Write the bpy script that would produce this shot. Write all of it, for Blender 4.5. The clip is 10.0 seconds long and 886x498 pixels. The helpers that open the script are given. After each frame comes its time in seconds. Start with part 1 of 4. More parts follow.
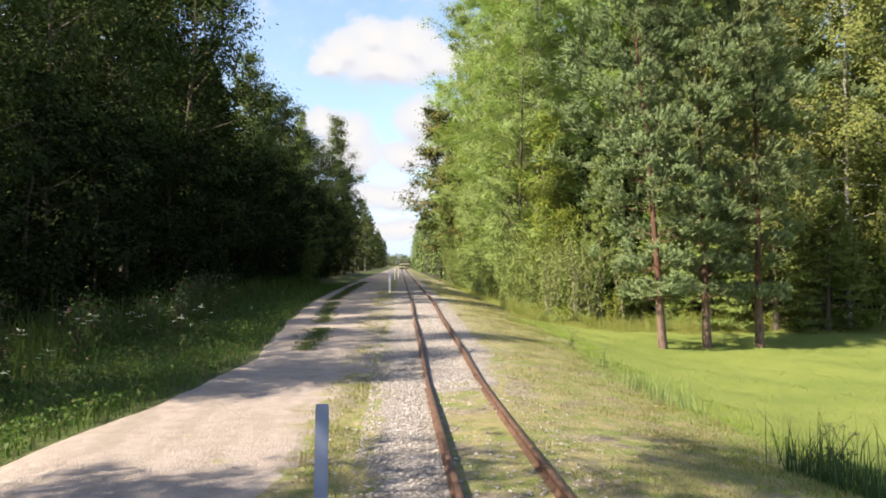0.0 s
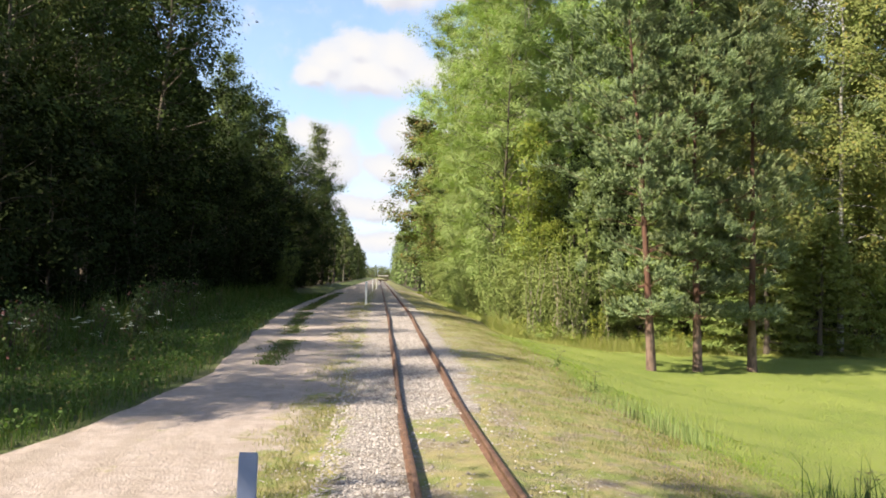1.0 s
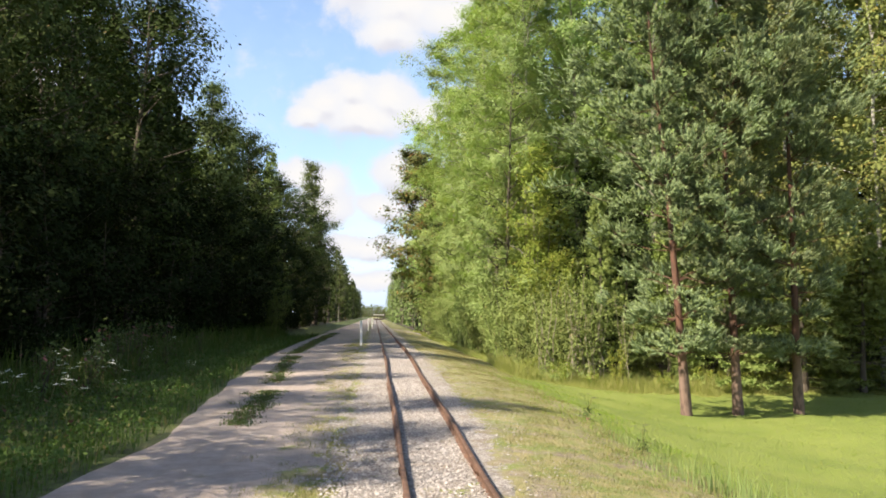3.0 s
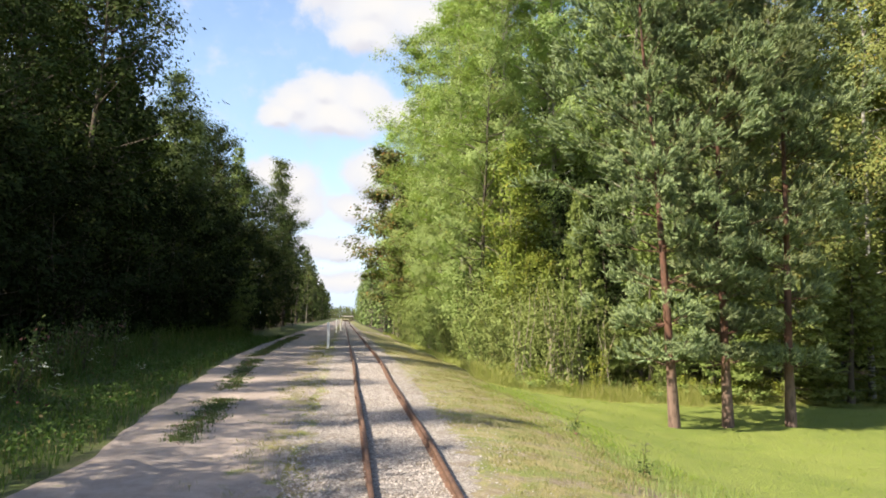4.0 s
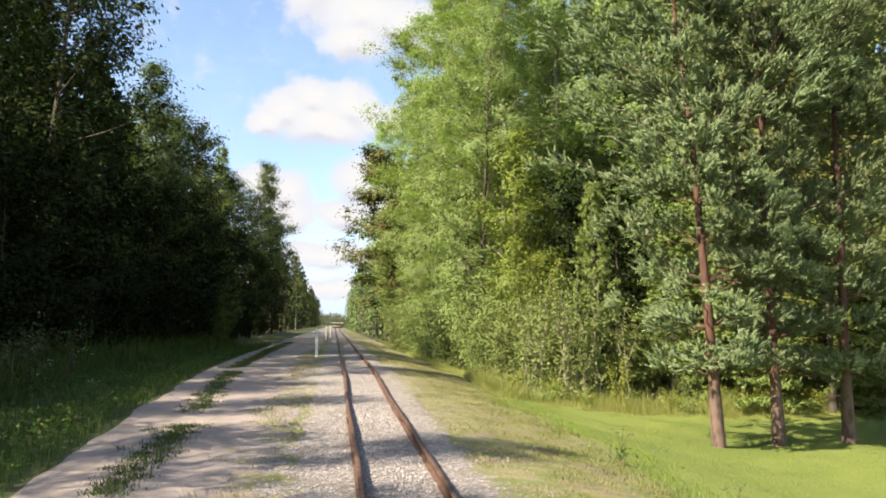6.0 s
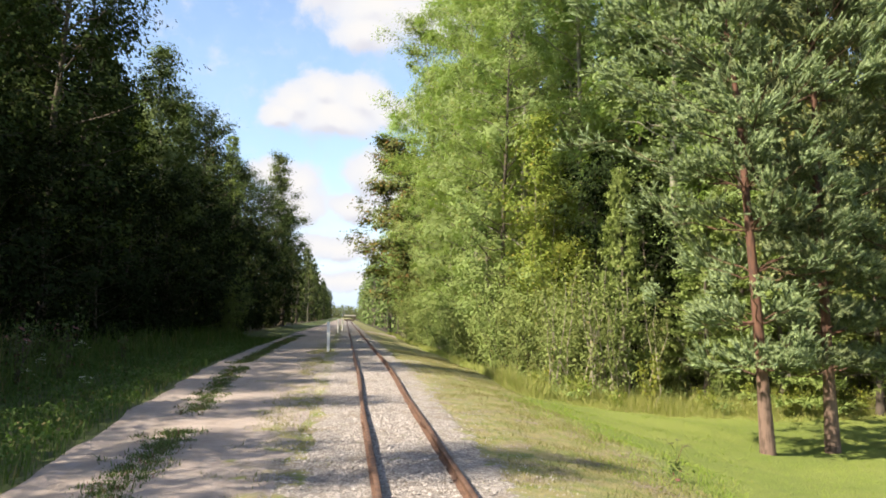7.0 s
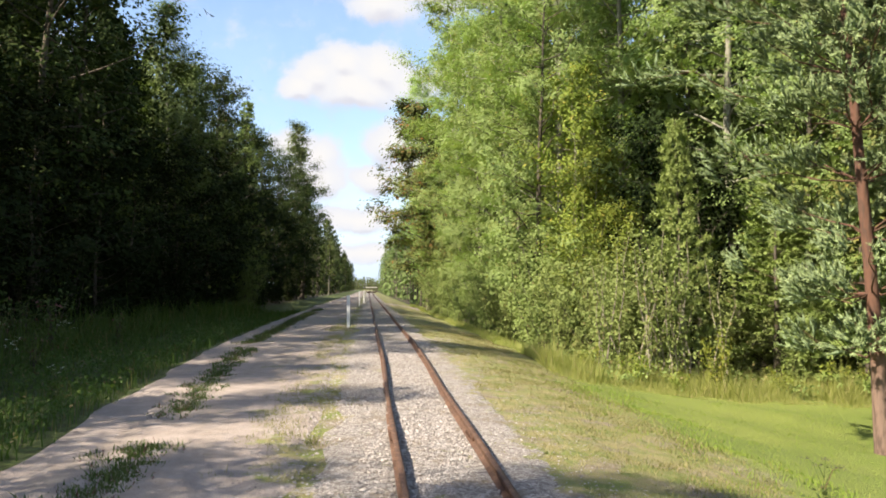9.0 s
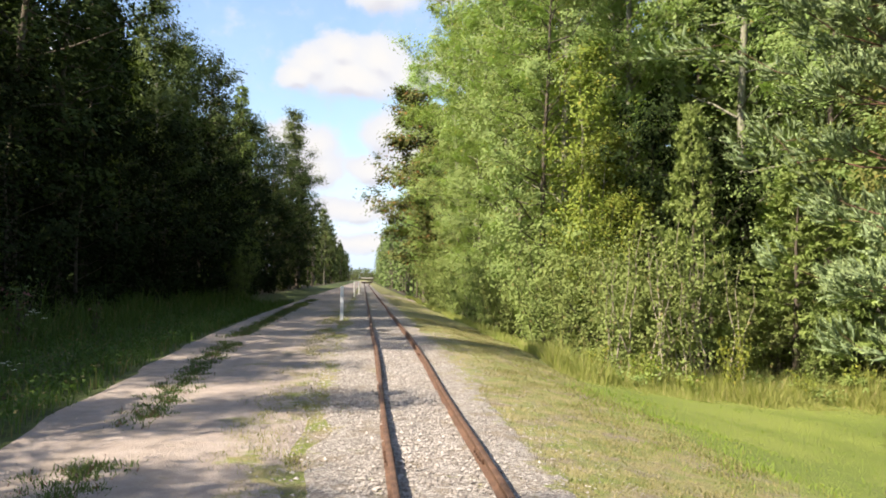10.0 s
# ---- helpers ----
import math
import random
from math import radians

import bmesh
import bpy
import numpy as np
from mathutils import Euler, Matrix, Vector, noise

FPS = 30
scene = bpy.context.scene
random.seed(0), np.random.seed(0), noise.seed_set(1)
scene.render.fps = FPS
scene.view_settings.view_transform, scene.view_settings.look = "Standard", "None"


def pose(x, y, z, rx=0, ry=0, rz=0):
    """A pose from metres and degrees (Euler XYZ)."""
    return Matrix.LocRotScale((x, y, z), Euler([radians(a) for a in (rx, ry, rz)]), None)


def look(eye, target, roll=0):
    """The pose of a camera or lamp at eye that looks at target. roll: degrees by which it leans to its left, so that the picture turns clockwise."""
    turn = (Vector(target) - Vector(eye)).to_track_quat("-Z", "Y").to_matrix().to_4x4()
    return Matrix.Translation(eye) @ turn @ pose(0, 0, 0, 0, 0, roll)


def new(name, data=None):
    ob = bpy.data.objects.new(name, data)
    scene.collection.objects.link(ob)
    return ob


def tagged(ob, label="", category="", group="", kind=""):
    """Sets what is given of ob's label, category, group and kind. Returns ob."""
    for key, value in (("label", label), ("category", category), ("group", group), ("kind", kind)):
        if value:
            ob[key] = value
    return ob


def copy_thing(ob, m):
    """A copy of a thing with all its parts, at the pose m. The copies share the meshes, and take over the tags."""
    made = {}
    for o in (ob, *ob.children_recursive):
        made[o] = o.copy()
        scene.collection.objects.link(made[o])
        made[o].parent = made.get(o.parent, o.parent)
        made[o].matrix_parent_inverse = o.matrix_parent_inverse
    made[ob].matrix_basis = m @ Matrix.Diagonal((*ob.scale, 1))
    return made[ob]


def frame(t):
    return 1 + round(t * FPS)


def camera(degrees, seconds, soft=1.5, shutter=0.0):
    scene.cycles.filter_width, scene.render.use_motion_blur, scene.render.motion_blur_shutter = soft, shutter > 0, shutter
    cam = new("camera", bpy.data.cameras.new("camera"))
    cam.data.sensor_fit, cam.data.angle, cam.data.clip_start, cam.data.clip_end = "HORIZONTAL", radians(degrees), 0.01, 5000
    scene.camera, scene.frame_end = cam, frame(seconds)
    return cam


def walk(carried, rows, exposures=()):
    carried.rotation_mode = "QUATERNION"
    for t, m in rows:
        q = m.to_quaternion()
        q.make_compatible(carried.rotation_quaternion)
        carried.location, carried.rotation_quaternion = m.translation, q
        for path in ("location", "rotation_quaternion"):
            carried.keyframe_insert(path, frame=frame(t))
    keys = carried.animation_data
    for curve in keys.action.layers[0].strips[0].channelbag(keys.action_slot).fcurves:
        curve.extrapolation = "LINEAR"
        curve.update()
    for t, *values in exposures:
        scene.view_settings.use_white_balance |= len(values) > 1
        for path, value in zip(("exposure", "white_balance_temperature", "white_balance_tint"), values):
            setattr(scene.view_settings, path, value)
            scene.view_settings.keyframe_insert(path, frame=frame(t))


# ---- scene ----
cam = camera(58.0, 10.0, soft=1.8)
PATH = [
    (0, (-0.810, -2.576, 1.720), (-0.702, -0.580, 1.757), -0.6),
    (0.5, (-0.820, -1.811, 1.700), (-0.665, 0.183, 1.735), 0.4),
    (1, (-0.726, -1.172, 1.655), (-0.568, 0.820, 1.726), 1.0),
    (1.5, (-0.766, -0.553, 1.621), (-0.647, 1.443, 1.666), -0.9),
    (2, (-0.741, 0.249, 1.629), (-0.562, 2.240, 1.687), 0.2),
    (2.2, (-0.745, 0.524, 1.572), (-0.612, 2.518, 1.654), -0.4),
    (3.5, (-0.699, 2.287, 1.629), (-0.492, 4.268, 1.811), 0.4),
    (4, (-0.696, 3.076, 1.607), (-0.453, 5.053, 1.779), 0.6),
    (4.5, (-0.706, 3.837, 1.655), (-0.425, 5.811, 1.806), -0.4),
    (5, (-0.706, 4.484, 1.588), (-0.448, 6.461, 1.751), -0.8),
    (5.5, (-0.639, 5.149, 1.587), (-0.373, 7.122, 1.784), -0.2),
    (6.8, (-0.723, 7.026, 1.568), (-0.455, 9.002, 1.732), 0.1),
    (7, (-0.695, 7.296, 1.593), (-0.456, 9.274, 1.762), 0.3),
    (7.5, (-0.697, 7.957, 1.593), (-0.475, 9.939, 1.741), 0.4),
    (8, (-0.675, 8.688, 1.628), (-0.498, 10.678, 1.723), -0.3),
    (8.5, (-0.633, 9.344, 1.630), (-0.449, 11.334, 1.713), -0.1),
    (9, (-0.676, 10.072, 1.632), (-0.488, 12.061, 1.729), -0.2),
    (9.5, (-0.667, 10.690, 1.644), (-0.443, 12.676, 1.731), 0.6),
    (10, (-0.651, 11.357, 1.649), (-0.453, 13.346, 1.725), 0.6),
]
walk(cam, [(t, look(eye, target, roll)) for t, eye, target, roll in PATH], exposures=[(0.0, 1.52, 6650.0, 10.5), (10.0, 1.52, 6650.0, 10.5)])

# ---- light ----
SUN_EL, SUN_AZ = radians(43), radians(247)
sun_dir = Vector((math.cos(SUN_EL) * math.sin(SUN_AZ), math.cos(SUN_EL) * math.cos(SUN_AZ), math.sin(SUN_EL)))
sun_data = bpy.data.lights.new("sun", "SUN")
sun_data.energy, sun_data.angle, sun_data.color = 5.0, radians(0.55), (1.0, 0.89, 0.72)
sun = new("sun", sun_data)
sun.matrix_world = look(sun_dir * 60, (0, 0, 0))


class Nodes:
    """Short way to write node trees."""

    def __init__(self, tree):
        self.tree = tree
        tree.nodes.clear()

    def add(self, kind, ins=(), **attrs):
        node = self.tree.nodes.new(kind)
        for key, value in attrs.items():
            setattr(node, key, value)
        for key, value in dict(ins).items():
            if isinstance(value, bpy.types.NodeSocket):
                self.tree.links.new(value, node.inputs[key])
            else:
                node.inputs[key].default_value = value
        return node

    def math(self, op, a, b=0.0, c=0.0, clamp=False):
        return self.add("ShaderNodeMath", {0: a, 1: b, 2: c}, operation=op, use_clamp=clamp).outputs[0]

    def mix(self, f, a, b):
        a = (*a, 1) if isinstance(a, tuple) and len(a) == 3 else a
        b = (*b, 1) if isinstance(b, tuple) and len(b) == 3 else b
        return self.add("ShaderNodeMix", {0: f, 6: a, 7: b}, data_type="RGBA").outputs[2]

    def smooth(self, v, lo, hi, to0=0.0, to1=1.0):
        return self.add("ShaderNodeMapRange", {0: v, 1: lo, 2: hi, 3: to0, 4: to1}, interpolation_type="SMOOTHSTEP").outputs[0]

    def noise(self, where, scale, detail=4.0, rough=0.55, out=0):
        return self.add("ShaderNodeTexNoise", {"Vector": where, "Scale": scale, "Detail": detail, "Roughness": rough}).outputs[out]


def sky_world():
    world = bpy.data.worlds.new("sky")
    world.use_nodes = True
    n = Nodes(world.node_tree)
    sky = n.add("ShaderNodeTexSky", sky_type="NISHITA", sun_disc=False, sun_elevation=SUN_EL, sun_rotation=SUN_AZ,
                altitude=50, air_density=1.0, dust_density=1.2, ozone_density=1.5)
    d = n.add("ShaderNodeTexCoord").outputs["Generated"]
    sep = n.add("ShaderNodeSeparateXYZ", {0: d})
    depth = n.math("MAXIMUM", sep.outputs[1], 0.04)
    u, v = n.math("DIVIDE", sep.outputs[0], depth), n.math("DIVIDE", sep.outputs[2], depth)
    uv = n.add("ShaderNodeCombineXYZ", {0: u, 1: v}).outputs[0]
    warp = n.noise(uv, 9.0, 5.0, 0.6, 1)
    shift = n.add("ShaderNodeVectorMath", {0: warp, 1: (0.5, 0.5, 0.5)}, operation="SUBTRACT").outputs[0]
    shift = n.add("ShaderNodeVectorMath", {0: shift, 3: 0.035}, operation="SCALE").outputs[0]
    uvw = n.add("ShaderNodeVectorMath", {0: uv, 1: shift}, operation="ADD").outputs[0]
    # cumulus clouds: centre, half width, half height
    puffs = [(-0.062, 0.268, 0.048, 0.036), (-0.030, 0.284, 0.042, 0.038), (0.018, 0.276, 0.055, 0.043), (-0.085, 0.252, 0.03, 0.022),
             (0.055, 0.260, 0.05, 0.032), (0.115, 0.27, 0.05, 0.03), (-0.02, 0.250, 0.09, 0.034),
             (-0.098, 0.176, 0.038, 0.028), (-0.062, 0.165, 0.044, 0.036), (-0.065, 0.135, 0.06, 0.036), (0.032, 0.182, 0.045, 0.036), (0.06, 0.16, 0.06, 0.05),
             (0.015, 0.135, 0.06, 0.028), (-0.01, 0.085, 0.09, 0.020), (0.0, 0.045, 0.1, 0.016),
             (-0.02, 0.435, 0.075, 0.07), (0.03, 0.40, 0.085, 0.06), (0.095, 0.385, 0.08, 0.045), (0.02, 0.365, 0.055, 0.036),
             (0.25, 0.2, 0.12, 0.04), (-0.45, 0.28, 0.12, 0.05), (0.5, 0.36, 0.16, 0.07)]

    def heaps(where):
        total = None
        for cx, cy, rx, ry in puffs:
            off = n.add("ShaderNodeVectorMath", {0: where, 1: (cx, cy, 0)}, operation="SUBTRACT").outputs[0]
            off = n.add("ShaderNodeVectorMath", {0: off, 1: (1 / rx, 1 / ry, 0)}, operation="MULTIPLY").outputs[0]
            near = n.math("SUBTRACT", 1.0, n.add("ShaderNodeVectorMath", {0: off}, operation="LENGTH").outputs[1])
            total = near if total is None else n.add("ShaderNodeMath", {0: total, 1: near, 2: 0.25}, operation="SMOOTH_MAX").outputs[0]
        return total

    total = heaps(uvw)
    above = heaps(n.add("ShaderNodeVectorMath", {0: uvw, 1: (0.0, 0.018, 0)}, operation="ADD").outputs[0])
    wide = n.noise(d, 2.6, 6.0, 0.55)
    ahead = n.smooth(sep.outputs[1], 0.55, 0.8)
    others = n.math("MULTIPLY", n.math("SUBTRACT", wide, 0.56), n.math("SUBTRACT", 1.0, ahead))
    fluff = n.math("MULTIPLY", n.math("SUBTRACT", n.noise(uvw, 26.0, 7.0, 0.62), 0.5), 0.9)
    field = n.math("ADD", n.math("MAXIMUM", total, n.math("MULTIPLY", others, 6.0)), fluff)
    mask = n.smooth(field, -0.02, 0.42)
    body = n.smooth(n.math("ADD", field, n.math("MULTIPLY", n.noise(uvw, 14.0, 5.0), 0.5)), 0.3, 1.25)
    cloud = n.mix(body, (0.298, 0.312, 0.346), (0.344, 0.340, 0.338))
    # the undersides of the heaps are grey
    under = n.math("ADD", n.math("SUBTRACT", above, total), n.math("MULTIPLY", n.math("SUBTRACT", n.noise(uvw, 9.0, 3.0), 0.5), 0.45))
    cloud = n.mix(n.math("MULTIPLY", n.smooth(under, 0.05, 0.55), 0.7), cloud, (0.248, 0.252, 0.288))
    blue = n.add("ShaderNodeVectorMath", {0: sky.outputs[0], 3: 0.097}, operation="SCALE").outputs[0]
    haze = n.math("MULTIPLY", n.smooth(n.noise(uvw, 4.0, 5.0, 0.6), 0.35, 0.75), 0.28)
    low = n.math("MAXIMUM", n.smooth(sep.outputs[2], 0.0, 0.16, 0.8, 0.0), haze)
    blue = n.mix(low, blue, (0.288, 0.36, 0.475))
    back = n.add("ShaderNodeBackground", {0: n.mix(mask, blue, cloud), 1: 1.0})
    out = n.add("ShaderNodeOutputWorld")
    world.node_tree.links.new(back.outputs[0], out.inputs[0])
    scene.world = world


sky_world()


# ---- materials ----
def surface(name, colour, rough=0.9, bump=None, depth=0.01, translucent=None, metal=0.0, spec=0.3):
    """colour, bump: functions of (n, position) that give a socket or a colour."""
    m = bpy.data.materials.new(name)
    m.use_nodes = True
    n = Nodes(m.node_tree)
    p = n.add("ShaderNodeNewGeometry").outputs["Position"]
    col = colour(n, p) if callable(colour) else (*colour, 1)
    b = n.add("ShaderNodeBsdfPrincipled", {"Base Color": col, "Roughness": rough, "Metallic": metal, "Specular IOR Level": spec})
    if bump:
        b2 = n.add("ShaderNodeBump", {"Height": bump(n, p), "Distance": depth, "Strength": 1.0})
        m.node_tree.links.new(b2.outputs[0], b.inputs["Normal"])
    shader = b.outputs[0]
    if translucent:
        tint = n.add("ShaderNodeMix", {0: 1.0, 6: col, 7: (1.1, 1.3, 0.65, 1)}, data_type="RGBA", blend_type="MULTIPLY").outputs[2]
        t = n.add("ShaderNodeBsdfTranslucent", {0: tint})
        shader = n.add("ShaderNodeMixShader", {0: translucent, 1: shader, 2: t.outputs[0]}).outputs[0]
    out = n.add("ShaderNodeOutputMaterial")
    m.node_tree.links.new(shader, out.inputs[0])
    return m


def island(n):
    return n.add("ShaderNodeNewGeometry").outputs["Random Per Island"]


def leafy(name, a, b, accent=None, share=0.05, gloss=0.65, through_light=0.16, shine=0.12):
    def colour(n, p):
        r = island(n)
        c = n.mix(r, a, b)
        own = n.add("ShaderNodeObjectInfo").outputs["Random"]
        hsv = n.add("ShaderNodeHueSaturation", {"Hue": n.math("MULTIPLY_ADD", own, 0.03, 0.485), "Value": n.math("MULTIPLY_ADD", own, 0.35, 0.85),
                                                "Saturation": 1.0, "Color": c}).outputs[0]
        c = n.mix(n.math("MULTIPLY", n.smooth(n.noise(p, 0.9, 3.0), 0.35, 0.7), 0.35), hsv, b)
        if accent:
            c = n.mix(n.math("LESS_THAN", n.math("FRACT", n.math("MULTIPLY", r, 37.7)), share), c, accent)
        return c
    return surface(name, colour, gloss, translucent=through_light, spec=shine)


M = {}
M["aspen"] = leafy("aspen_leaves", (0.182, 0.238, 0.082), (0.226, 0.286, 0.102), (0.26, 0.235, 0.062), 0.03, through_light=0.34)
M["birch"] = leafy("birch_leaves", (0.108, 0.126, 0.036), (0.152, 0.162, 0.048), (0.20, 0.17, 0.045), 0.08)
# leaves of the shady side: the wood's shade is put into this colour
M["alder"] = leafy("shade_darkened_alder_leaves", (0.032, 0.048, 0.0155), (0.046, 0.063, 0.020), (0.09, 0.07, 0.03), 0.01, 0.75, 0.07, 0.03)
# near-black leaf tone that paints in the deep shade below the trees
M["shade_leaf"] = leafy("deep_shade_leaves", (0.014, 0.021, 0.008), (0.020, 0.029, 0.010), None, 0, 0.8, 0.05, 0.02)
M["maple"] = leafy("maple_leaves", (0.068, 0.094, 0.027), (0.118, 0.128, 0.036), (0.190, 0.100, 0.032), 0.12)
M["rowan"] = leafy("rowan_leaves", (0.140, 0.180, 0.030), (0.190, 0.220, 0.040), (0.26, 0.23, 0.04), 0.08, through_light=0.25)
M["hazel"] = leafy("shrub_leaves", (0.152, 0.198, 0.062), (0.196, 0.235, 0.077), (0.22, 0.18, 0.08), 0.03, 0.7, 0.2)
M["pine"] = leafy("pine_needles", (0.196, 0.244, 0.116), (0.246, 0.296, 0.142), None, 0, 0.75, 0.08, 0.04)
# stem green, darker than the needles to put shade inside the tufts
M["pine_shoot"] = leafy("pine_shoot_stems_darkened", (0.110, 0.146, 0.078), (0.140, 0.178, 0.096), None, 0, 0.75, 0.05, 0.05)
M["spruce"] = leafy("spruce_needles", (0.150, 0.198, 0.058), (0.210, 0.255, 0.078), None, 0, 0.6, 0.2)
M["far"] = leafy("far_leaves", (0.072, 0.101, 0.0324), (0.115, 0.144, 0.0468))
M["grass_tall"] = leafy("tall_grass", (0.240, 0.280, 0.078), (0.330, 0.350, 0.118), (0.36, 0.32, 0.15), 0.12, 0.6, 0.4)
# green of the left verge, darkened to carry the shade of the wood
M["grass_shaded"] = leafy("shaded_verge_blades", (0.048, 0.084, 0.021), (0.085, 0.122, 0.029), (0.17, 0.145, 0.07), 0.08, 0.6, 0.3)
M["grass_lawn"] = leafy("lawn_blades", (0.136, 0.184, 0.030), (0.184, 0.230, 0.043), (0.25, 0.24, 0.075), 0.1, 0.6, 0.3)
M["grass_dry"] = leafy("dry_verge_grass", (0.132, 0.146, 0.045), (0.215, 0.196, 0.088), (0.29, 0.245, 0.13), 0.22, 0.7, 0.25)
M["reed"] = leafy("reed_blades", (0.0324, 0.0648, 0.0252), (0.0648, 0.104, 0.0396), (0.115, 0.115, 0.0504), 0.08, 0.6, 0.25)
M["bank"] = leafy("bank_grass_blades", (0.150, 0.195, 0.070), (0.210, 0.250, 0.096), (0.25, 0.24, 0.11), 0.08, 0.6, 0.3)
M["weed"] = leafy("weed_leaves", (0.0504, 0.0792, 0.0216), (0.0936, 0.115, 0.036), (0.158, 0.072, 0.0648), 0.1)
M["petal"] = surface("white_petals", (0.75, 0.75, 0.68), 0.8, translucent=0.3)


def bark(name, low, high, height, streak):
    def colour(n, p):
        z = n.add("ShaderNodeSeparateXYZ", {0: n.add("ShaderNodeTexCoord").outputs["Object"]}).outputs[2]
        base = n.mix(n.smooth(z, height * 0.6, height * 1.4), low, high)
        stretched = n.add("ShaderNodeVectorMath", {0: p, 1: (14, 14, 3.5)}, operation="MULTIPLY").outputs[0]
        return n.mix(n.math("MULTIPLY", n.smooth(n.noise(stretched, 1.0, 5.0), 0.45, 0.65), 0.75), base, streak)

    def bump(n, p):
        return n.noise(n.add("ShaderNodeVectorMath", {0: p, 1: (20, 20, 5)}, operation="MULTIPLY").outputs[0], 1.0, 5.0)
    return surface(name, colour, 0.9, bump, 0.02)


M["pine_bark"] = bark("pine_bark", (0.165, 0.112, 0.088), (0.110, 0.056, 0.038), 1.5, (0.056, 0.038, 0.030))
M["dark_bark"] = bark("dark_bark", (0.080, 0.064, 0.050), (0.095, 0.078, 0.060), 4.0, (0.04, 0.034, 0.028))
M["pale_bark"] = bark("pale_bark", (0.30, 0.265, 0.205), (0.28, 0.245, 0.19), 4.0, (0.101, 0.0864, 0.0648))
M["grey_bark"] = bark("grey_bark", (0.173, 0.158, 0.13), (0.216, 0.209, 0.158), 4.0, (0.072, 0.0648, 0.054))


def birch_colour(n, p):
    flat = n.add("ShaderNodeVectorMath", {0: p, 1: (3, 3, 22)}, operation="MULTIPLY").outputs[0]
    return n.mix(n.smooth(n.noise(flat, 1.0, 4.0), 0.48, 0.58), (0.27, 0.26, 0.235), (0.05, 0.045, 0.04))


M["birch_bark"] = surface("birch_bark", birch_colour, 0.75)


def verge_colour(n, p):
    """Short dry grass, straw and bare soil in uneven patches."""
    fine = n.noise(p, 9.0, 5.0)
    soil = n.mix(n.smooth(fine, 0.35, 0.65), (0.150, 0.118, 0.080), (0.235, 0.198, 0.150))
    grass_tone = n.mix(n.smooth(n.noise(p, 3.1, 4.0), 0.38, 0.62), (0.146, 0.172, 0.045), (0.232, 0.204, 0.092))
    c = n.mix(n.smooth(n.noise(p, 1.6, 5.0, 0.6), 0.34, 0.52), soil, grass_tone)
    return n.mix(n.math("MULTIPLY", n.smooth(n.noise(p, 38.0, 3.0), 0.55, 0.72), 0.55), c, (0.30, 0.27, 0.215))


def ground_colour(n, p):
    x, y, _ = n.add("ShaderNodeSeparateXYZ", {0: p}).outputs
    coarse, fine = n.noise(p, 0.7, 5.0), n.noise(p, 9.0, 5.0)
    xw = n.math("MULTIPLY_ADD", n.math("SUBTRACT", coarse, 0.5), 1.3, x)
    lawn = n.mix(n.smooth(n.noise(p, 0.45, 4.0), 0.35, 0.65), (0.122, 0.163, 0.028), (0.164, 0.200, 0.039))
    lawn = n.mix(n.math("MULTIPLY", n.smooth(fine, 0.4, 0.7), 0.4), lawn, (0.158, 0.176, 0.0612))
    verge = verge_colour(n, p)
    # ground of the left verge, darkened to match its shaded grass
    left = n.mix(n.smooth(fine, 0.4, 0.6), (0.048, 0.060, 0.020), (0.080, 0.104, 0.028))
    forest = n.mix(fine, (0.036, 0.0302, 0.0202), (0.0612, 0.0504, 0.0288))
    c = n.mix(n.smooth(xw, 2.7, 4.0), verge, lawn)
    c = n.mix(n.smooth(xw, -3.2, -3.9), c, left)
    c = n.mix(n.smooth(xw, -7.5, -8.8), c, forest)
    beyond = n.math("MULTIPLY", n.smooth(y, 29.6, 31.0), n.smooth(xw, 3.6, 4.6))
    return n.mix(beyond, c, forest)


M["ground"] = surface("grassy_ground", ground_colour, 0.95, lambda n, p: n.noise(p, 16.0, 6.0, 0.7), 0.05)


def road_colour(n, p):
    x, y, _ = n.add("ShaderNodeSeparateXYZ", {0: p}).outputs
    fine, grit = n.noise(p, 5.0, 6.0, 0.65), n.noise(p, 70.0, 3.0)
    c = n.mix(n.smooth(fine, 0.35, 0.7), (0.255, 0.210, 0.184), (0.325, 0.276, 0.248))
    long = n.add("ShaderNodeVectorMath", {0: p, 1: (2.6, 0.25, 1)}, operation="MULTIPLY").outputs[0]
    c = n.mix(n.math("MULTIPLY", n.smooth(n.noise(long, 1.0, 5.0), 0.45, 0.7), 0.5), c, (0.209, 0.173, 0.14))
    c = n.mix(n.math("MULTIPLY", n.smooth(grit, 0.55, 0.75), 0.5), c, (0.317, 0.295, 0.263))
    rim = n.math("MULTIPLY_ADD", n.math("MULTIPLY", n.smooth(x, -2.3, -1.4), n.smooth(y, 6.0, 12.0, 1.0, 0.42)), 0.33, n.noise(p, 1.7, 5.0, 0.65))
    c = n.mix(n.smooth(rim, 0.62, 0.74), c, verge_colour(n, p))
    return n.mix(n.math("MULTIPLY", n.smooth(grit, 0.42, 0.30), 0.4), c, (0.13, 0.108, 0.0864))


M["road"] = surface("pale_gravel_road", road_colour, 0.95, lambda n, p: n.math("ADD", n.noise(p, 45.0, 4.0), n.noise(p, 6.0, 3.0)), 0.02)


